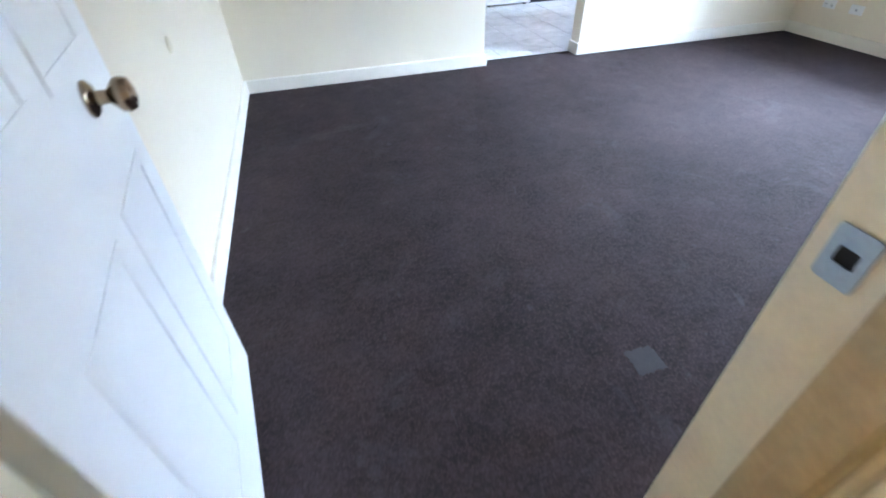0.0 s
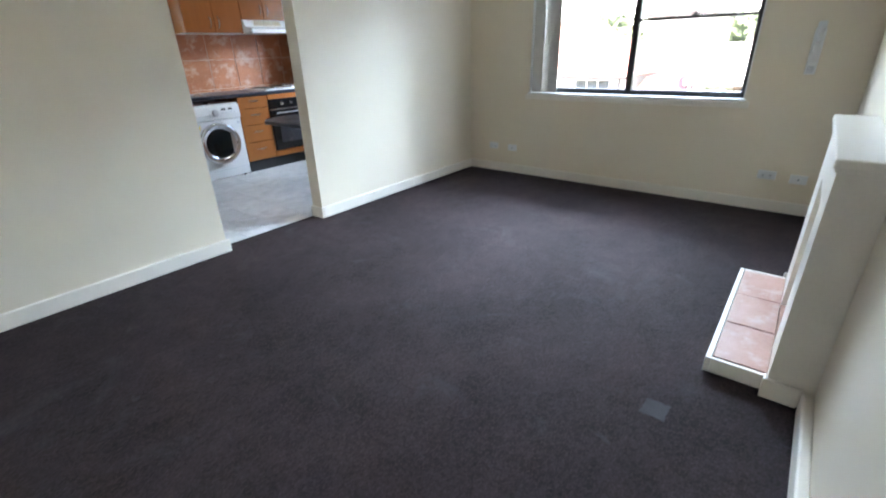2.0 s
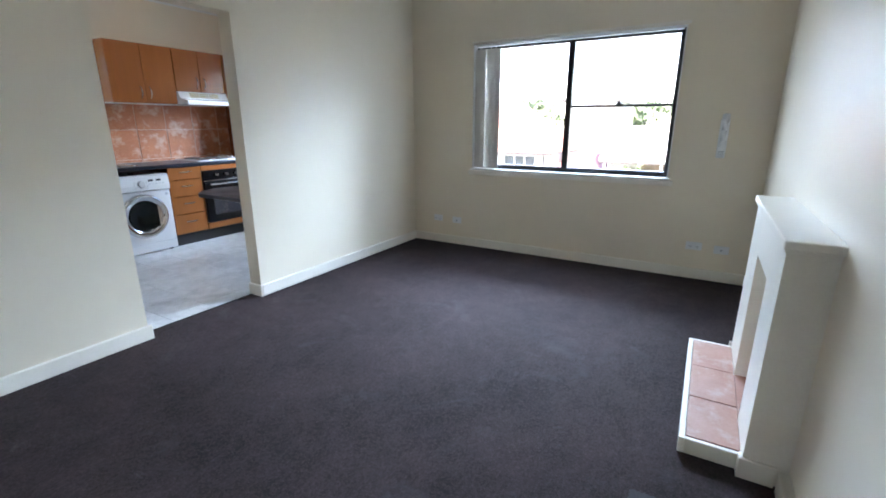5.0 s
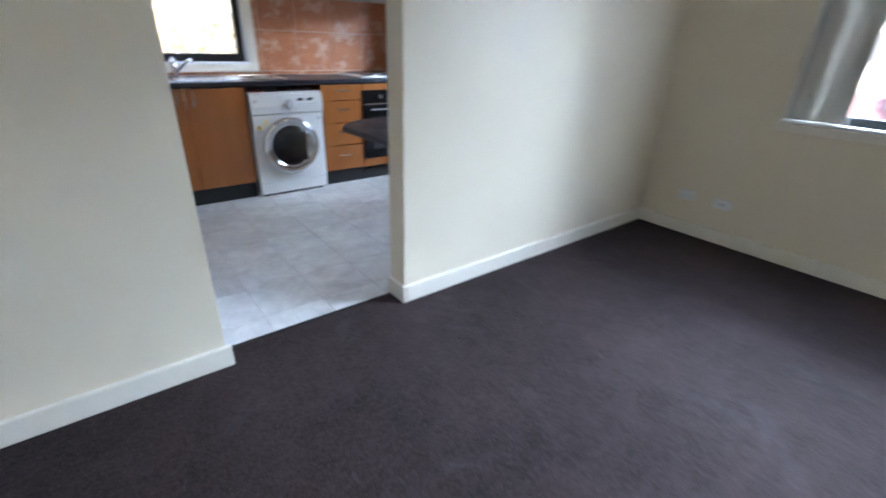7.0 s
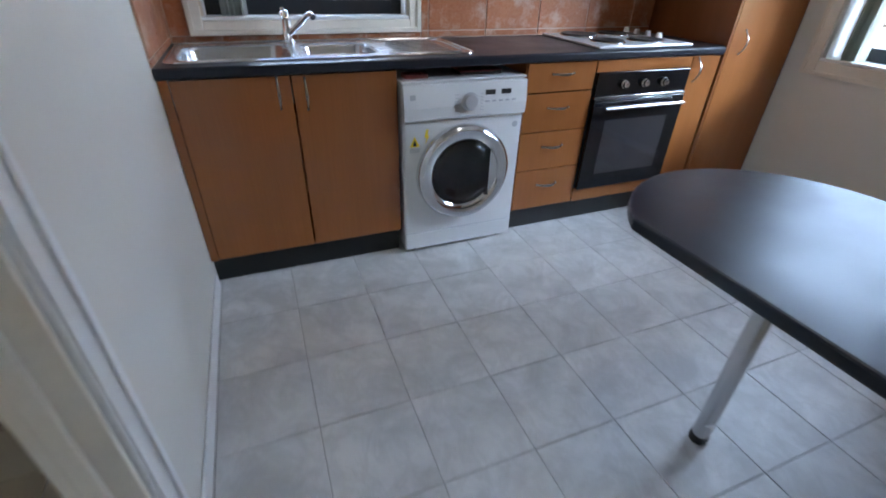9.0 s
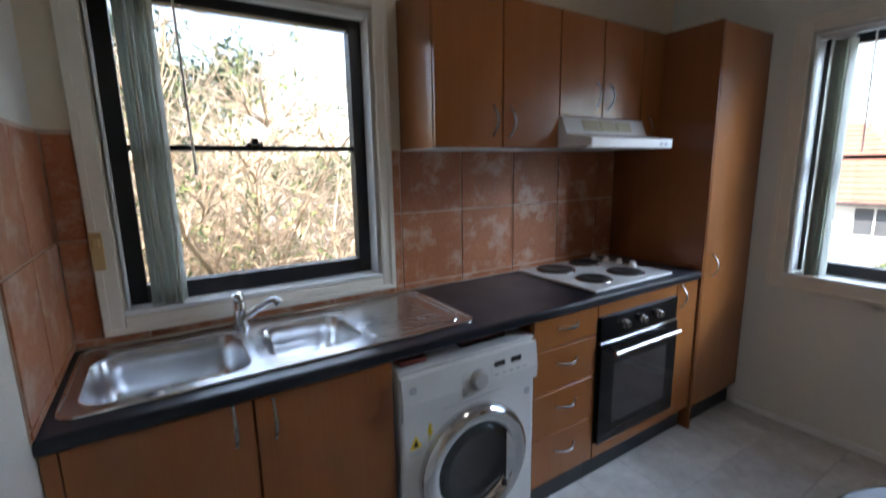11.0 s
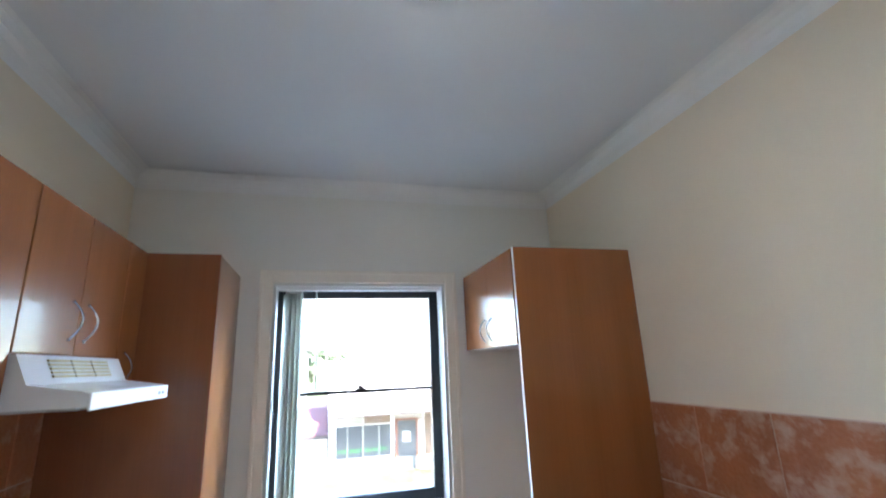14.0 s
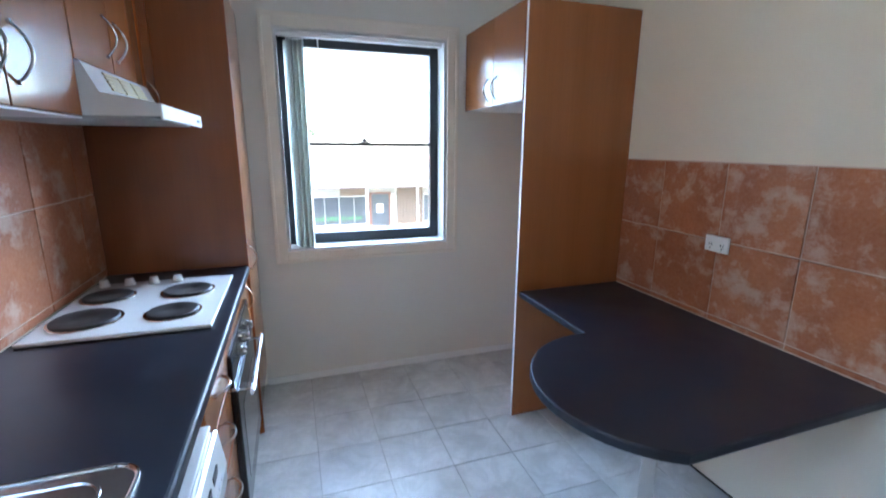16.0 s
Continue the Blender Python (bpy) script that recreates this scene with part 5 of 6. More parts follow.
# ---- bathroom doorway ----
dj = boxes((-0.104, 0.004, 0.870, 0.882, 0, 2.05, 0.002), (-0.104, 0.004, 0.130, 0.142, 0, 2.05, 0.002), (-0.104, 0.004, 0.142, 0.870, 2.038, 2.05))
box(dj, -0.075, -0.040, 0.858, 0.8695, 0, 2.04, 0.003)
structure("trim_bathroom_jamb", dj, M["trim"], "cream painted bathroom door jamb", "door frame")
ar = bmesh.new()
for y0, y1 in ((0.8825, 0.965),):
    box(ar, 0.0005, 0.016, y0, y1, 0, 2.12, 0.004)
    box(ar, 0.0165, 0.024, y1 - 0.022, y1, 0, 2.12, 0.003)
    box(ar, 0.0165, 0.021, y0 + 0.004, y0 + 0.018, 0, 2.12, 0.002)
box(ar, 0.0005, 0.016, 0.142, 0.8820, 2.051, 2.12, 0.004)
box(ar, 0.0003, 0.026, 0.8822, 0.972, 0, 0.035, 0.004)
structure("trim_bathroom_architrave", ar, M["door"], "white painted moulded architrave", "trim")
structure("threshold_bathroom", boxes((-0.092, -0.079, 0.143, 0.869, -0.01, 0.004, 0.002), (-0.088, -0.083, 0.143, 0.869, 0.004, 0.006, 0.001)), M["zinc"], "ribbed aluminium threshold strip", "threshold")
s2 = thing("strike_plate", (-0.050, 0.870, 0.94), "small dark metal strike plate on the bathroom jamb", "strike plate")
part("plate", B(-0.068, -0.034, 0.8550, 0.8575, 0.900, 0.966, 0.0008, 1), M["nickel"], s2)
part("latch_hole", B(-0.058, -0.042, 0.8542, 0.8549, 0.920, 0.948), M["hole"], s2)
part("latch_tongue", B(-0.088, -0.069, 0.8520, 0.8575, 0.915, 0.950, 0.003), M["brass"], s2)
v = thing("bathroom_vanity", (-0.62, 2.1, 0), "white bathroom vanity cabinet on the tiled floor", "vanity")
part("cabinet", B(-1.15, -0.102, 1.885, KN - 0.002, 0.012, 0.860), M["door"], v)
part("top", B(-1.165, -0.101, 1.872, KN - 0.001, 0.8605, 0.900, 0.008), M["enamel"], v, "white glossy vanity top")


# ---- outside ----
G = -2.95
O = dict(
    asphalt=plain("asphalt", (0.055, 0.055, 0.058), 0.9, var=0.2, scale=0.6, grain=60, relief=0.3),
    concrete=plain("concrete_paving", (0.42, 0.40, 0.37), 0.85, var=0.12, scale=1.0, grain=50),
    grass=plain("dry_lawn", (0.10, 0.12, 0.04), 0.95, var=0.35, scale=1.2, grain=40, relief=0.6),
    render=plain("white_render", (0.72, 0.71, 0.68), 0.8, var=0.05, scale=0.8, grain=40),
    roof=plain("orange_roof_tile", (0.33, 0.145, 0.10), 0.8, var=0.25, scale=2.5, grain=20),
    red=plain("red_painted_metal", (0.17, 0.07, 0.06), 0.5, var=0.12, scale=1.5),
    dark=plain("dark_window", (0.09, 0.10, 0.11), 0.15, var=0.2),
    fascia=plain("dark_gutter", (0.06, 0.05, 0.05), 0.5),
    brick=plain("brown_brick", (0.24, 0.11, 0.075), 0.85, var=0.2, scale=3, grain=30),
    brown=plain("weathered_brown_board", (0.20, 0.145, 0.11), 0.8, var=0.25, scale=2, grain=25),
    green=plain("green_sign_paint", (0.05, 0.42, 0.06), 0.5),
    bin=plain("dark_bin_plastic", (0.02, 0.025, 0.025), 0.5),
    bark=leafy("pale_twig_bark", (0.28, 0.20, 0.13), (0.58, 0.47, 0.35)),
    trunk=plain("grey_bark", (0.20, 0.16, 0.12), 0.9, var=0.25, scale=6, grain=40, relief=0.6),
    leaf=leafy("shrub_leaves", (0.05, 0.09, 0.02), (0.19, 0.23, 0.07)),
    far_leaf=leafy("gum_leaves", (0.06, 0.08, 0.04), (0.13, 0.16, 0.08)),
)
structure("ground", B(-300, 600, -500, 500, G - 0.3, G), O["grass"], "dry lawn and earth around the houses", "ground")
structure("road", B(9.0, 16.5, -120, 120, G - 0.05, G + 0.03), O["asphalt"], "grey asphalt street", "road")
for nm, x0, x1 in (("pavement_near", 6.6, 9.0), ("pavement_far", 16.5, 19.4)):
    structure(nm, B(x0, x1, -120, 120, G - 0.05, G + 0.15, 0.02), O["concrete"], "pale concrete footpath with kerb", "pavement")
structure("facade", boxes((-2.6, KE + 0.25, KS, KN + 0.24, G, -0.13), (-2.6, LE + 0.25, -5.5, KS, G, -0.13)), O["brick"], "brown brick lower storey of the flats", "facade")
structure("roof", B(-3.1, KE + 0.6, -6.0, KN + 0.55, CEIL + 0.16, CEIL + 0.36), O["roof"], "tiled roof over the flat", "roof")


def hip_roof(bm, x0, x1, y0, y1, z0, z1, over=0.35):
    x0, x1, y0, y1 = x0 - over, x1 + over, y0 - over, y1 + over
    h = min(x1 - x0, y1 - y0) / 2
    cx, cy = (x0 + x1) / 2, (y0 + y1) / 2
    ridge = [((x0 + h if x1 - x0 > y1 - y0 else cx), (y0 + h if y1 - y0 > x1 - x0 else cy), z1), ((x1 - h if x1 - x0 > y1 - y0 else cx), (y1 - h if y1 - y0 > x1 - x0 else cy), z1)]
    b = [bm.verts.new(p) for p in ((x0, y0, z0), (x1, y0, z0), (x1, y1, z0), (x0, y1, z0))]
    r = [bm.verts.new(p) for p in ridge]
    if y1 - y0 > x1 - x0:
        fs = [(b[0], b[1], r[0]), (b[1], b[2], r[1], r[0]), (b[2], b[3], r[1]), (b[3], b[0], r[0], r[1])]
    else:
        fs = [(b[0], b[1], r[1], r[0]), (b[1], b[2], r[1]), (b[2], b[3], r[0], r[1]), (b[3], b[0], r[0])]
    for f in fs:
        bm.faces.new(f)
    bm.faces.new(b[::-1])
    bmesh.ops.remove_doubles(bm, verts=bm.verts[:], dist=1e-4)
    bmesh.ops.recalc_face_normals(bm, faces=bm.faces[:])
    return bm


def street_window(parent, x, y0, y1, z0, z1, bars=2):
    w = part("window", B(x - 0.03, x + 0.02, y0, y1, z0, z1), O["dark"], parent, "dark glazed window")
    n = 0.06
    fr = boxes((x - 0.07, x - 0.031, y0 - n, y0, z0 - n, z1 + n), (x - 0.07, x - 0.031, y1, y1 + n, z0 - n, z1 + n), (x - 0.07, x - 0.031, y0, y1, z1, z1 + n), (x - 0.10, x - 0.031, y0 - n, y1 + n, z0 - n, z0 - 0.001))
    for k in range(1, bars + 1):
        yc = y0 + (y1 - y0) * k / (bars + 1)
        box(fr, x - 0.06, x - 0.031, yc - 0.03, yc + 0.03, z0, z1)
    part("frame", fr, O["render"], w, "white window frame")


hs = thing("cottage", (25.5, 7.75, G), "white rendered cottage with orange tiled hip roof", "house")
part("wall", B(22.0, 29.0, 4.30, 11.8, G, 0.0), O["render"], hs)
rf = part("roof", hip_roof(bmesh.new(), 22.0, 29.0, 4.30, 11.8, -0.02, 3.1, 0.45), O["roof"], hs, "orange terracotta tile roof")
ribs = bmesh.new()
for k in range(15):
    z = 0.05 + k * 0.2
    x = 21.55 + (z + 0.02) * 3.95 / 3.12
    box(ribs, x - 0.03, x + 0.05, 3.91 + (z * 1.27), 12.2 - (z * 1.27), z, z + 0.045)
part("tile_courses", ribs, O["roof"], rf)
part("gutter", B(21.45, 21.60, 3.85, 12.3, -0.16, -0.02, 0.02), O["fascia"], hs, "dark gutter")
street_window(hs, 22.0, 4.9, 6.6, -1.25, -0.25, 2)
street_window(hs, 22.0, 9.4, 10.6, -1.25, -0.25, 1)
part("downpipe", tube(bmesh.new(), (21.9, 4.4, G), (21.9, 4.4, -0.1), 0.05, None, 8), O["fascia"], hs)

gr = thing("garage", (24.5, 3.0, G), "white garage with red sloping metal roof", "garage")
part("wall", B(22.1, 27.0, 1.4, 3.85, G, -1.0), O["render"], gr)
rb = prism(bmesh.new(), [(21.8, -1.10), (24.6, -0.18), (27.2, -0.18), (27.2, -0.30), (24.6, -0.30), (21.8, -1.20)], "y", 1.34, 3.92)
rr = part("roof", rb, O["red"], gr, "red metal roof sheets")
for k in range(7):
    y = 1.42 + k * 0.39
    part("roof_rib", prism(bmesh.new(), [(21.8, -1.098), (24.6, -0.178), (24.6, -0.148), (21.8, -1.068)], "y", y, y + 0.04), O["red"], rr)
part("gutter", B(21.72, 21.80, 1.32, 3.92, -1.25, -1.12), O["fascia"], gr, "dark gutter")
part("roller_door", B(22.06, 22.098, 1.7, 3.5, G, -1.45), O["concrete"], gr, "pale roller door")

up = thing("modern_house", (36, 4.5, G), "grey and white two storey house behind the garage", "house")
part("wall", B(32.0, 40.0, 2.8, 6.2, G, 2.9), O["render"], up)
part("roof", B(31.6, 40.4, 2.4, 6.6, 2.9, 3.15), O["fascia"], up, "flat dark roof edge")
street_window(up, 32.0, 3.3, 5.7, 1.0, 2.4, 1)

sh = thing("shop", (26, -3.0, G), "low white shopfront with glazed front under an awning", "shop")
part("wall", B(22.6, 30.0, -9.0, 1.3, G, 1.3), O["render"], sh)
part("awning", B(20.6, 22.598, -9.0, 1.32, -0.26, -0.06), O["render"], sh, "white awning fascia")
# dark strip that paints in the shade below the awning
part("soffit", B(20.62, 22.597, -8.99, 1.31, -0.34, -0.261), O["fascia"], sh, "awning underside coloured dark for its shade")
part("parapet", B(22.2, 22.599, -9.0, 1.3, -0.058, 0.9), O["render"], sh)
for k in range(7):
    y1 = 1.15 - k * 1.42
    if k == 2:
        dr = part("shop_door", B(22.53, 22.598, y1 - 1.0, y1 - 0.12, G, -0.80), O["dark"], sh, "dark glazed shop door")
        part("door_frame", boxes((22.50, 22.598, y1 - 1.10, y1 - 1.0, G, -0.72), (22.50, 22.598, y1 - 0.12, y1 - 0.02, G, -0.72), (22.50, 22.598, y1 - 1.0, y1 - 0.12, -0.80, -0.72)), O["brick"], dr, "brown timber door frame")
        part("notice", B(22.515, 22.528, y1 - 0.72, y1 - 0.36, -1.75, -1.30), O["render"], dr, "white notice")
    elif k == 3:
        for q in range(8):
            part("board", B(22.53, 22.598, y1 - 0.168 * (q + 1) + 0.012, y1 - 0.168 * q, G + 0.3, -0.70), O["brown"], sh, "weathered brown board")
    else:
        sw = part("shop_window", B(22.56, 22.598, y1 - 1.34, y1, G + 0.7, -0.92), O["dark"], sh, "grey shop window")
        part("mullion", boxes((22.50, 22.559, y1 - 0.70, y1 - 0.66, G + 0.7, -0.92), (22.50, 22.598, y1, y1 + 0.06, G + 0.62, -0.42)), O["concrete"], sw)
        part("sill", B(22.48, 22.598, y1 - 1.36, y1, G + 0.60, G + 0.699), O["concrete"], sw)
    part("sign_panel", B(22.54, 22.598, y1 - 1.34, y1 - 0.02, -0.86, -0.46), O["brown"] if k % 2 else O["concrete"], sh, "faded sign panel above the glass")
txt = bpy.data.curves.new("sign_lettering", "FONT")
txt.body, txt.size, txt.extrude, txt.align_x = "HAIR DRESSING SALON", 0.215, 0.004, "LEFT"
tob = bpy.data.objects.new("sign_text", txt)
tme = bpy.data.meshes.new_from_object(tob)
bpy.data.objects.remove(tob)
tme.materials.append(O["green"])
tme.transform(pose(22.55, 0.95, -2.04, 90, 0, -90))
tme.transform(Matrix.Translation(-BASE[sh]))
lettering = new("sign_lettering", tme)
lettering.parent = sh
lettering["label"] = "green shop lettering on the glass"
for k in range(5):
    part("post", tube(bmesh.new(), (20.75, 1.1 - k * 2.4, G + 0.15), (20.75, 1.1 - k * 2.4, -0.34), 0.05, None, 10), O["render"], sh)

bn = thing("wheelie_bin", (21.3, 4.05, G), "dark wheelie bin with red lid by the garage", "bin")
part("body", B(21.05, 21.55, 3.80, 4.30, G + 0.02, G + 0.92, 0.03), O["bin"], bn)
part("lid", B(21.0, 21.6, 3.76, 4.34, G + 0.921, G + 1.02, 0.03), O["red"], bn, "red plastic lid")
fn = thing("front_fence", (19.8, 7.5, G), "low white brick front fence", "fence")
part("panel", B(19.7, 19.9, 4.9, 13.0, G + 0.0, G + 0.75, 0.02), O["render"], fn)
for k in range(5):
    part("pillar", B(19.6, 20.0, 4.7 + k * 2.0, 5.1 + k * 2.0, G + 0.0, G + 1.0, 0.02), O["render"], fn)


def leaves(bm_data, centre, radii, n, size, r, shell=0.55):
    """Adds small leaf quads in an uneven ball."""
    verts, faces = bm_data
    for _ in range(n):
        d = Vector((r.gauss(0, 1), r.gauss(0, 1), r.gauss(0, 1))).normalized()
        q = (shell + (1 - shell) * r.random()) * (0.75 + 0.25 * noise.noise(d * 2.3 + Vector(centre)))
        p = Vector(centre) + Vector((d.x * radii[0], d.y * radii[1], d.z * radii[2])) * q
        u = Vector((r.gauss(0, 1), r.gauss(0, 1), r.gauss(0, 1))).normalized()
        w = u.orthogonal().normalized()
        s = size * r.uniform(0.6, 1.4)
        k = len(verts)
        verts += [p - u * s, p + w * s * 0.45, p + u * s, p - w * s * 0.45]
        faces.append((k, k + 1, k + 2, k + 3))


def mesh_part(name, verts, faces, material, parent, label=""):
    me = bpy.data.meshes.new(name)
    base = BASE[parent]
    me.from_pydata([tuple(Vector(p) - base) for p in verts], [], faces)
    me.materials.append(material)
    ob = new(name, me)
    ob.parent = parent
    BASE[ob] = base
    if label:
        ob["label"] = label
    return ob


def twig(data, p, d, length, rad, r, segs=3):
    """A bent, tapering three-sided twig; returns its points."""
    verts, faces = data
    pts, rings = [p], []
    for k in range(segs):
        d = (d + Vector((r.gauss(0, 0.22), r.gauss(0, 0.22), r.gauss(0, 0.2)))).normalized()
        pts.append(pts[-1] + d * (length / segs))
    for k, q in enumerate(pts):
        dd = (pts[min(k + 1, segs)] - pts[max(k - 1, 0)]).normalized()
        u = dd.orthogonal().normalized()
        w = dd.cross(u)
        rr = rad * (1 - 0.8 * k / segs)
        i = len(verts)
        verts += [q + u * rr, q + (-0.5 * u + 0.87 * w) * rr, q + (-0.5 * u - 0.87 * w) * rr]
        rings.append(i)
    for a, b in zip(rings, rings[1:]):
        for k in range(3):
            faces.append((a + k, a + (k + 1) % 3, b + (k + 1) % 3, b + k))
    return pts, d


def bare_tree(x, y, height, spread, n_limb, seed, leaf_n, label, name="tree"):
    """A much branched, mostly bare tree: trunk, limbs, twigs and scattered leaves."""
    r = random.Random(seed)
    t = thing(name, (x, y, G), label, "tree")
    tr = bmesh.new()
    top = G + height * 0.30
    sweep(tr, [(x, y, G - 0.1), (x + 0.06, y, G + height * 0.12), (x - 0.04, y + 0.05, top)], 0.16, 10)
    part("trunk", tr, O["trunk"], t, "", True)
    limbs, twigs, lf = ([], []), ([], []), ([], [])
    for i in range(n_limb):
        a, el = r.uniform(0, math.tau), r.uniform(0.15, 1.25)
        d = Vector((math.cos(a) * math.cos(el) * spread, math.sin(a) * math.cos(el) * spread, math.sin(el))).normalized()
        start = Vector((x, y, r.uniform(G + height * 0.08, top)))
        pts, d1 = twig(limbs, start, d, height * r.uniform(0.45, 0.72), r.uniform(0.03, 0.06), r, 6)
        for q in pts[1:]:
            for _ in range(4):
                d2 = (d1 + Vector((r.gauss(0, 0.7), r.gauss(0, 0.7), r.gauss(0.15, 0.55)))).normalized()
                p2, d3 = twig(twigs, q, d2, r.uniform(0.7, 1.5), r.uniform(0.010, 0.020), r, 4)
                for q2 in p2[1:]:
                    for _ in range(3):
                        d4 = (d3 + Vector((r.gauss(0, 0.8), r.gauss(0, 0.8), r.gauss(0.1, 0.7)))).normalized()
                        p3, _d = twig(twigs, q2, d4, r.uniform(0.25, 0.7), r.uniform(0.004, 0.009), r, 2)
                        if r.random() < leaf_n:
                            leaves(lf, p3[-1], (0.16, 0.16, 0.14), 7, 0.035, r, 0.2)
    mesh_part("limbs", *limbs, O["bark"], t)
    tagged(mesh_part("twigs", *twigs, O["bark"], t, "dense pale bare twigs"), kind="stuff")
    if lf[1]:
        tagged(mesh_part("leaves", *lf, O["leaf"], t, "scattered small green leaves"), kind="stuff")
    return t


bare_tree(0.9, 8.6, 8.2, 1.0, 46, 3, 0.12, "bare twiggy shrub tree in full sun behind the flat")
bare_tree(-1.2, 8.0, 7.0, 1.1, 30, 8, 0.30, "bushy twiggy shrub with pale stems")
bare_tree(3.4, 9.2, 5.4, 1.3, 34, 12, 0.14, "low twiggy shrub with pale stems")


def leafy_tree(x, y, z, h, w, n, seed, label, name="tree", mat="far_leaf", size=0.14):
    r = random.Random(seed)
    t = thing(name, (x, y, z), label, "tree")
    tr = bmesh.new()
    sweep(tr, [(x, y, z - 0.2), (x + 0.1, y, z + h * 0.3), (x, y + 0.1, z + h * 0.6)], 0.035 * h, 8)
    for k in range(5):
        a = k * 1.3
        sweep(tr, [(x, y, z + h * 0.35), (x + math.cos(a) * w * 0.35, y + math.sin(a) * w * 0.35, z + h * 0.62)], 0.012 * h, 6)
    part("trunk", tr, O["trunk"], t)
    data = ([], [])
    for k in range(11):
        a, q = r.uniform(0, math.tau), r.uniform(0.1, 0.75)
        c = (x + math.cos(a) * w * 0.6 * q, y + math.sin(a) * w * 0.6 * q, z + h * r.uniform(0.45, 0.88))
        leaves(data, c, (w * 0.34, w * 0.34, h * 0.17), n // 11, size, r, 0.35)
    tagged(mesh_part("crown", *data, O[mat], t), kind="stuff")


leafy_tree(-2.5, 15.5, G, 9.4, 6.0, 8000, 21, "tall green tree behind the twiggy shrubs")
leafy_tree(1.6, 17.5, G, 8.6, 4.6, 6000, 22, "tall green tree behind the twiggy shrubs")
for i, (x, y, h, w) in enumerate(((46, 14, 8.0, 9), (48, 5, 6.9, 10), (44, 24, 8, 9), (9, 30, 5.4, 7))):
    leafy_tree(x, y, G, h, w, 2600, 30 + i, "distant green tree behind the houses", size=0.3)
leafy_tree(20.8, 5.2, G, 1.5, 1.3, 1600, 41, "bright green garden bush by the cottage wall", "bush", "leaf", 0.06)
leafy_tree(20.8, 9.4, G, 1.3, 1.2, 1200, 42, "green garden shrub by the cottage wall", "bush", "leaf", 0.06)
leafy_tree(8.0, -2.25, G + 0.1, 3.75, 1.5, 2600, 43, "young green street tree beside the footpath", "tree", "leaf", 0.06)
wire = thing("power_line", (12.0, 4.0, G), "thin dark power line on timber poles", "power line")
for y in (-60, 60):
    part("pole", tube(bmesh.new(), (12.0, y, G - 0.2), (12.0, y, 4.6), 0.15, 0.11, 10), O["trunk"], wire, "grey timber pole")
for dz in (0.0, 0.35):
    part("cable", sweep(bmesh.new(), [(12.0, -60, 3.3 + dz), (12.0, -20, 2.75 + dz), (12.0, 4, 2.62 + dz), (12.0, 28, 2.8 + dz), (12.0, 60, 3.3 + dz)], 0.012, 5), O["fascia"], wire)


# ---- tiles ----
def piece_mesh(name, w, d, h, r, material):
    """One shared tile mesh, w by d and h thick, its top at 0."""
    me = bpy.data.meshes.new(name)
    bm = B(-w / 2, w / 2, -d / 2, d / 2, -h, 0)
    top = [e for e in bm.edges if all(v.co.z > -1e-6 for v in e.verts)]
    bmesh.ops.bevel(bm, geom=top, offset=r, segments=1, affect="EDGES")
    bm.to_mesh(me)
    bm.free()
    me.materials.append(material)
    return me


def lay(name, me, parent, m):
    ob = new(name, me)
    ob.parent = parent
    ob.matrix_basis = m
    return ob


MESHES = {}


def tile_field(parent, a0, a1, b0, b1, first_a, first_b, pa, pb, gap, thick, material, place, rng):
    """Tiles on a grid, cut at the field's edges; place(a, b, lift) gives the pose of a tile's face centre."""
    def cuts(lo, hi, first, pitch):
        k = math.ceil((lo - first) / pitch - 1e-6)
        c = [lo]
        while first + k * pitch < hi - 1e-3:
            if first + k * pitch > lo + 1e-3:
                c.append(first + k * pitch)
            k += 1
        return c + [hi]
    ca, cb = cuts(a0, a1, first_a, pa), cuts(b0, b1, first_b, pb)
    for u0, u1 in zip(ca, ca[1:]):
        for v0, v1 in zip(cb, cb[1:]):
            w, d = round(u1 - u0 - gap, 4), round(v1 - v0 - gap, 4)
            if w < 0.008 or d < 0.008:
                continue
            key = (w, d, thick, material.name)
            if key not in MESHES:
                MESHES[key] = piece_mesh("tile", w, d, thick, 0.0015, material)
            lay("tile", MESHES[key], parent, place((u0 + u1) / 2, (v0 + v1) / 2, rng.uniform(-0.0006, 0.0006)))


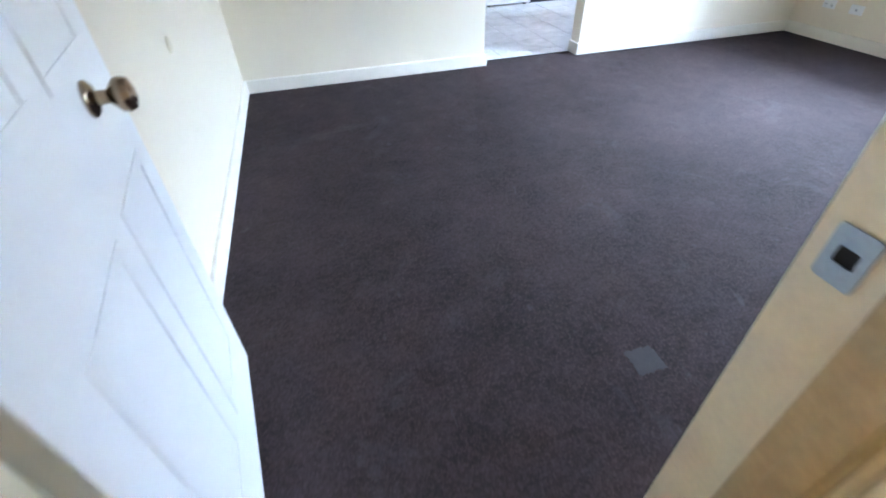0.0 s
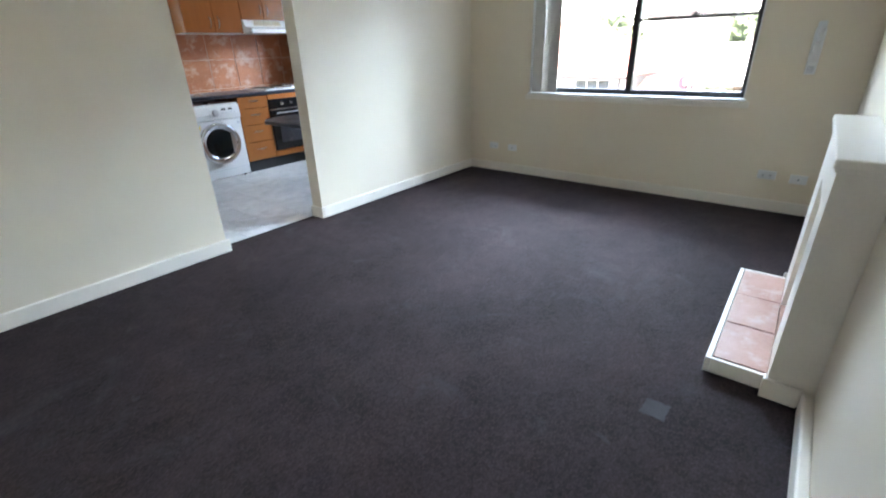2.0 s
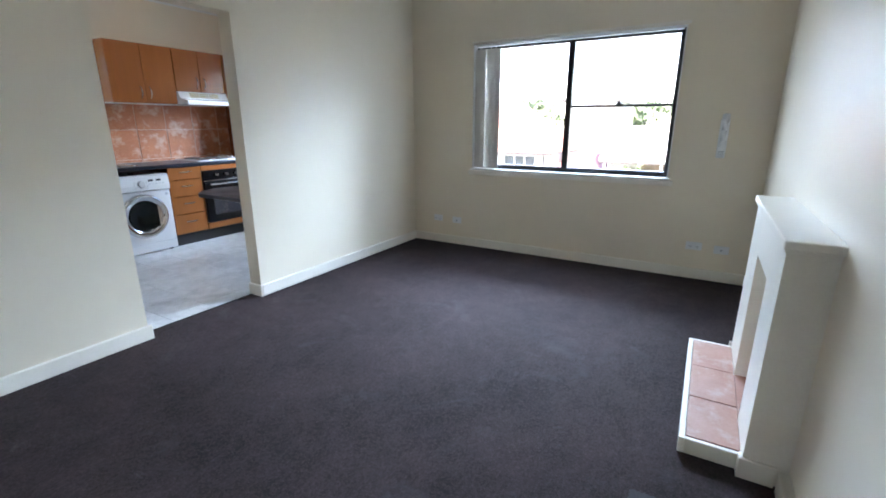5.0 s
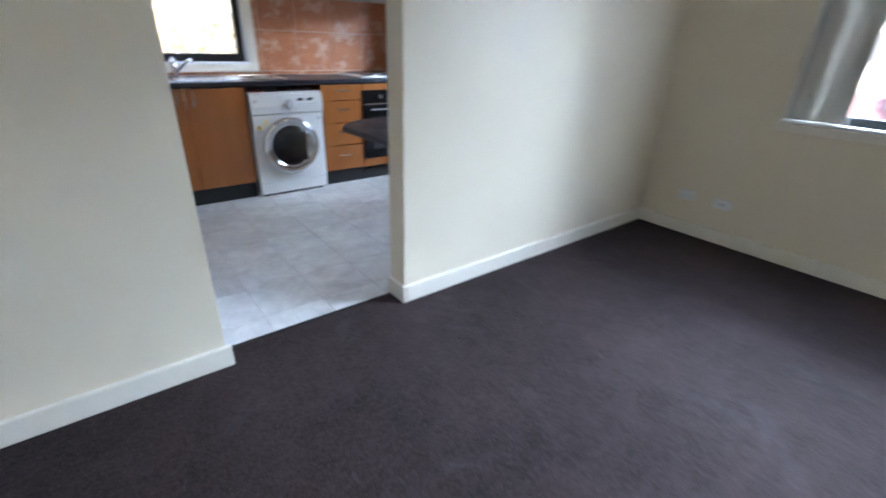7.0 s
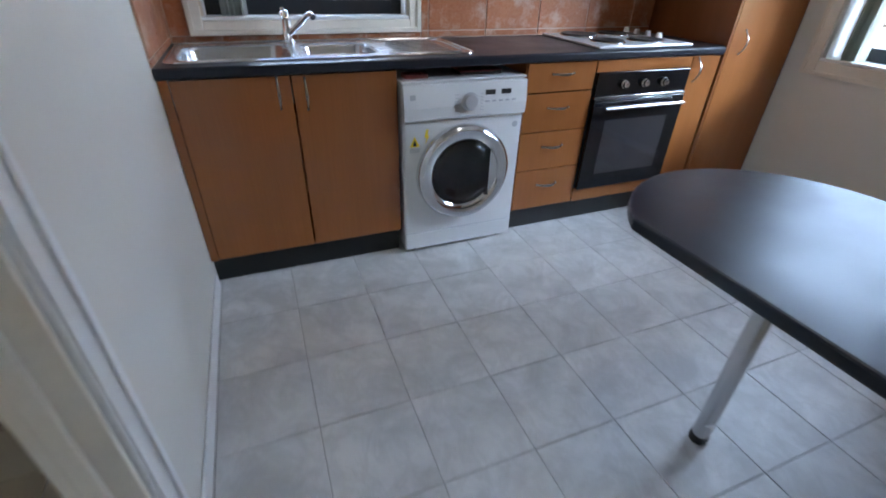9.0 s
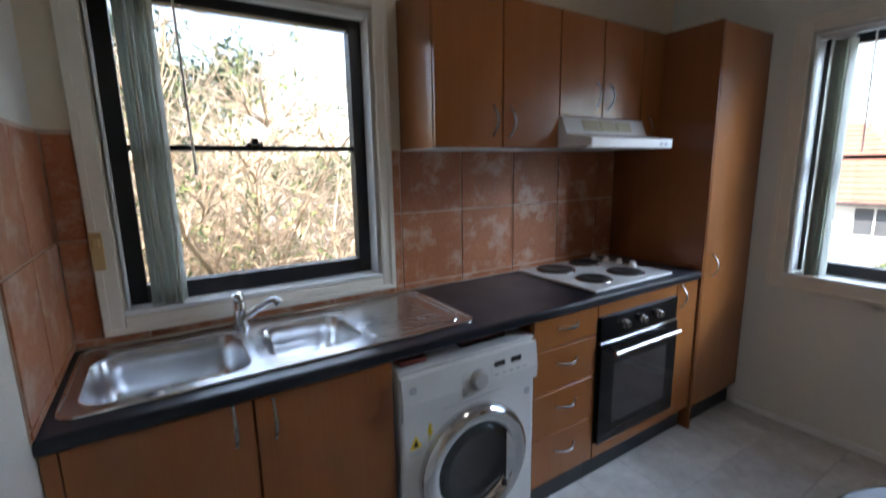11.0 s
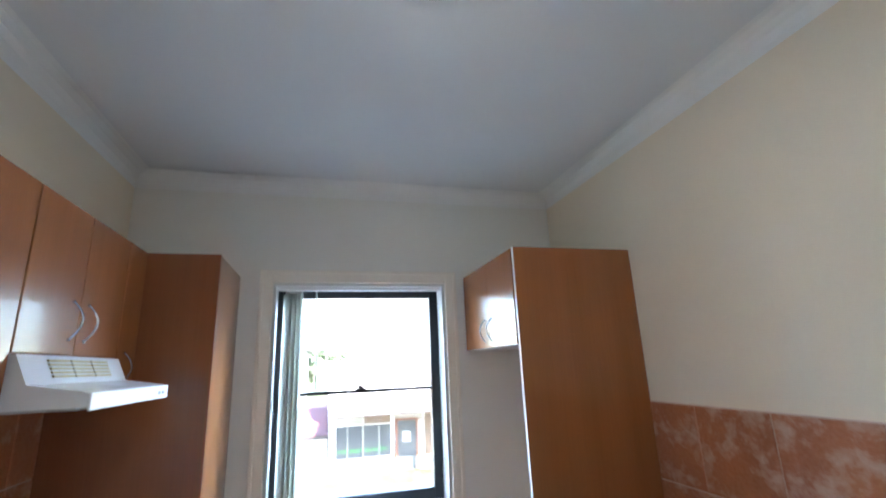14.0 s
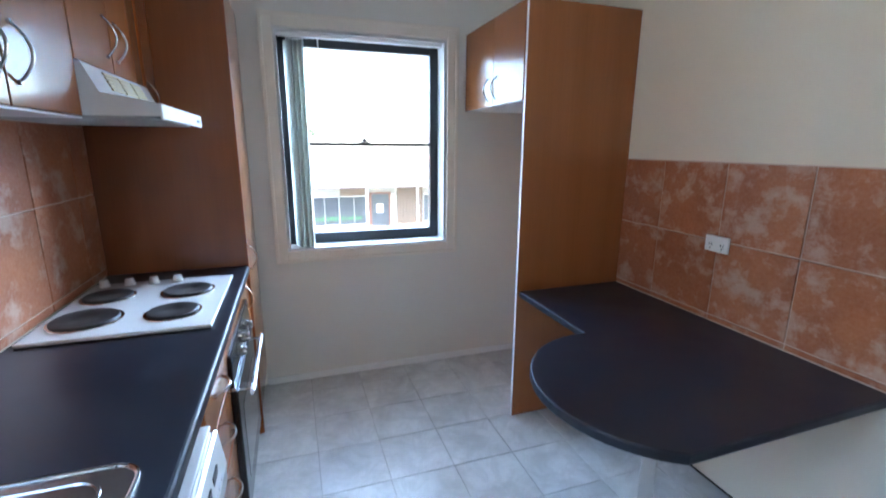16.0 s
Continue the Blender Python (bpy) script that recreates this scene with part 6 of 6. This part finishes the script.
rng = random.Random(7)
kf = bpy.data.objects["floor_kitchen_bed"]
tile_field(kf, -0.078, KE, 0.133, KN, 0.018, 0.600, 0.3055, 0.312, 0.0026, 0.010, M["floor_tile"], lambda a, b, l: pose(a, b, l * 0.5), rng)
bf = bpy.data.objects["floor_bathroom_bed"]
tile_field(bf, -1.70, -0.092, KS, KN, -1.62, 0.15, 0.20, 0.20, 0.006, 0.008, M["bath_tile"], lambda a, b, l: pose(a, b, 0.004 + l * 0.3), rng)


def splash(name, bm, label):
    return structure(name, bm, M["grout_warm"], label, "wall tiles")


# north wall: right of the window, strips beside and under it
n1 = splash("trim_splashback_sink_wall", boxes((1.178, 2.714, KN - 0.004, KN - 0.0005, BT, UZ0)), "terracotta tiled splashback behind the hob")
pn = lambda a, b, l: Matrix.Translation((a, KN - 0.009 + l, b)) @ pose(0, 0, 0, 90, 0, 0)
tile_field(n1, 1.178, 2.714, BT + 0.002, UZ0, 1.553 - 0.334, 1.305 - 0.334, 0.334, 0.334, 0.006, 0.006, M["terracotta"], pn, rng)
n2 = splash("trim_splashback_window", boxes((0.001, 1.177, KN - 0.004, KN - 0.0005, BT, W2[2] - 0.074), (0.001, W2[0] - 0.074, KN - 0.004, KN - 0.0005, W2[2] - 0.074, 1.645)), "terracotta tile strips round the sink window")
tile_field(n2, 0.009, 1.177, BT + 0.002, W2[2] - 0.074, 0.217, 0.60, 0.334, 0.334, 0.006, 0.006, M["terracotta"], pn, rng)
tile_field(n2, 0.009, W2[0] - 0.074, W2[2] - 0.074, 1.645, 0.5, 1.300, 0.9, 0.334, 0.006, 0.006, M["terracotta"], pn, rng)
n3 = splash("trim_splashback_side", B(0.0005, 0.004, 2.105, KN - 0.004, BT, 1.645), "terracotta tiles on the side wall by the sink")
tile_field(n3, 2.105, KN - 0.010, BT + 0.002, 1.645, 2.375, 1.300, 0.334, 0.334, 0.006, 0.006, M["terracotta"], lambda a, b, l: Matrix.Translation((0.009 + l, a, b)) @ pose(0, 0, 0, 90, 0, 90), rng)
n4 = splash("trim_splashback_bar", B(1.150, 2.4395, KS + 0.0005, KS + 0.004, PT - 0.03, 1.456), "terracotta tiles above the breakfast bar")
tile_field(n4, 1.150, 2.4395, PT, 1.456, 1.484, 1.116, 0.343, 0.338, 0.006, 0.006, M["terracotta"], lambda a, b, l: Matrix.Translation((a, KS + 0.009 + l, b)) @ pose(0, 0, 0, 90, 0, 180), rng)
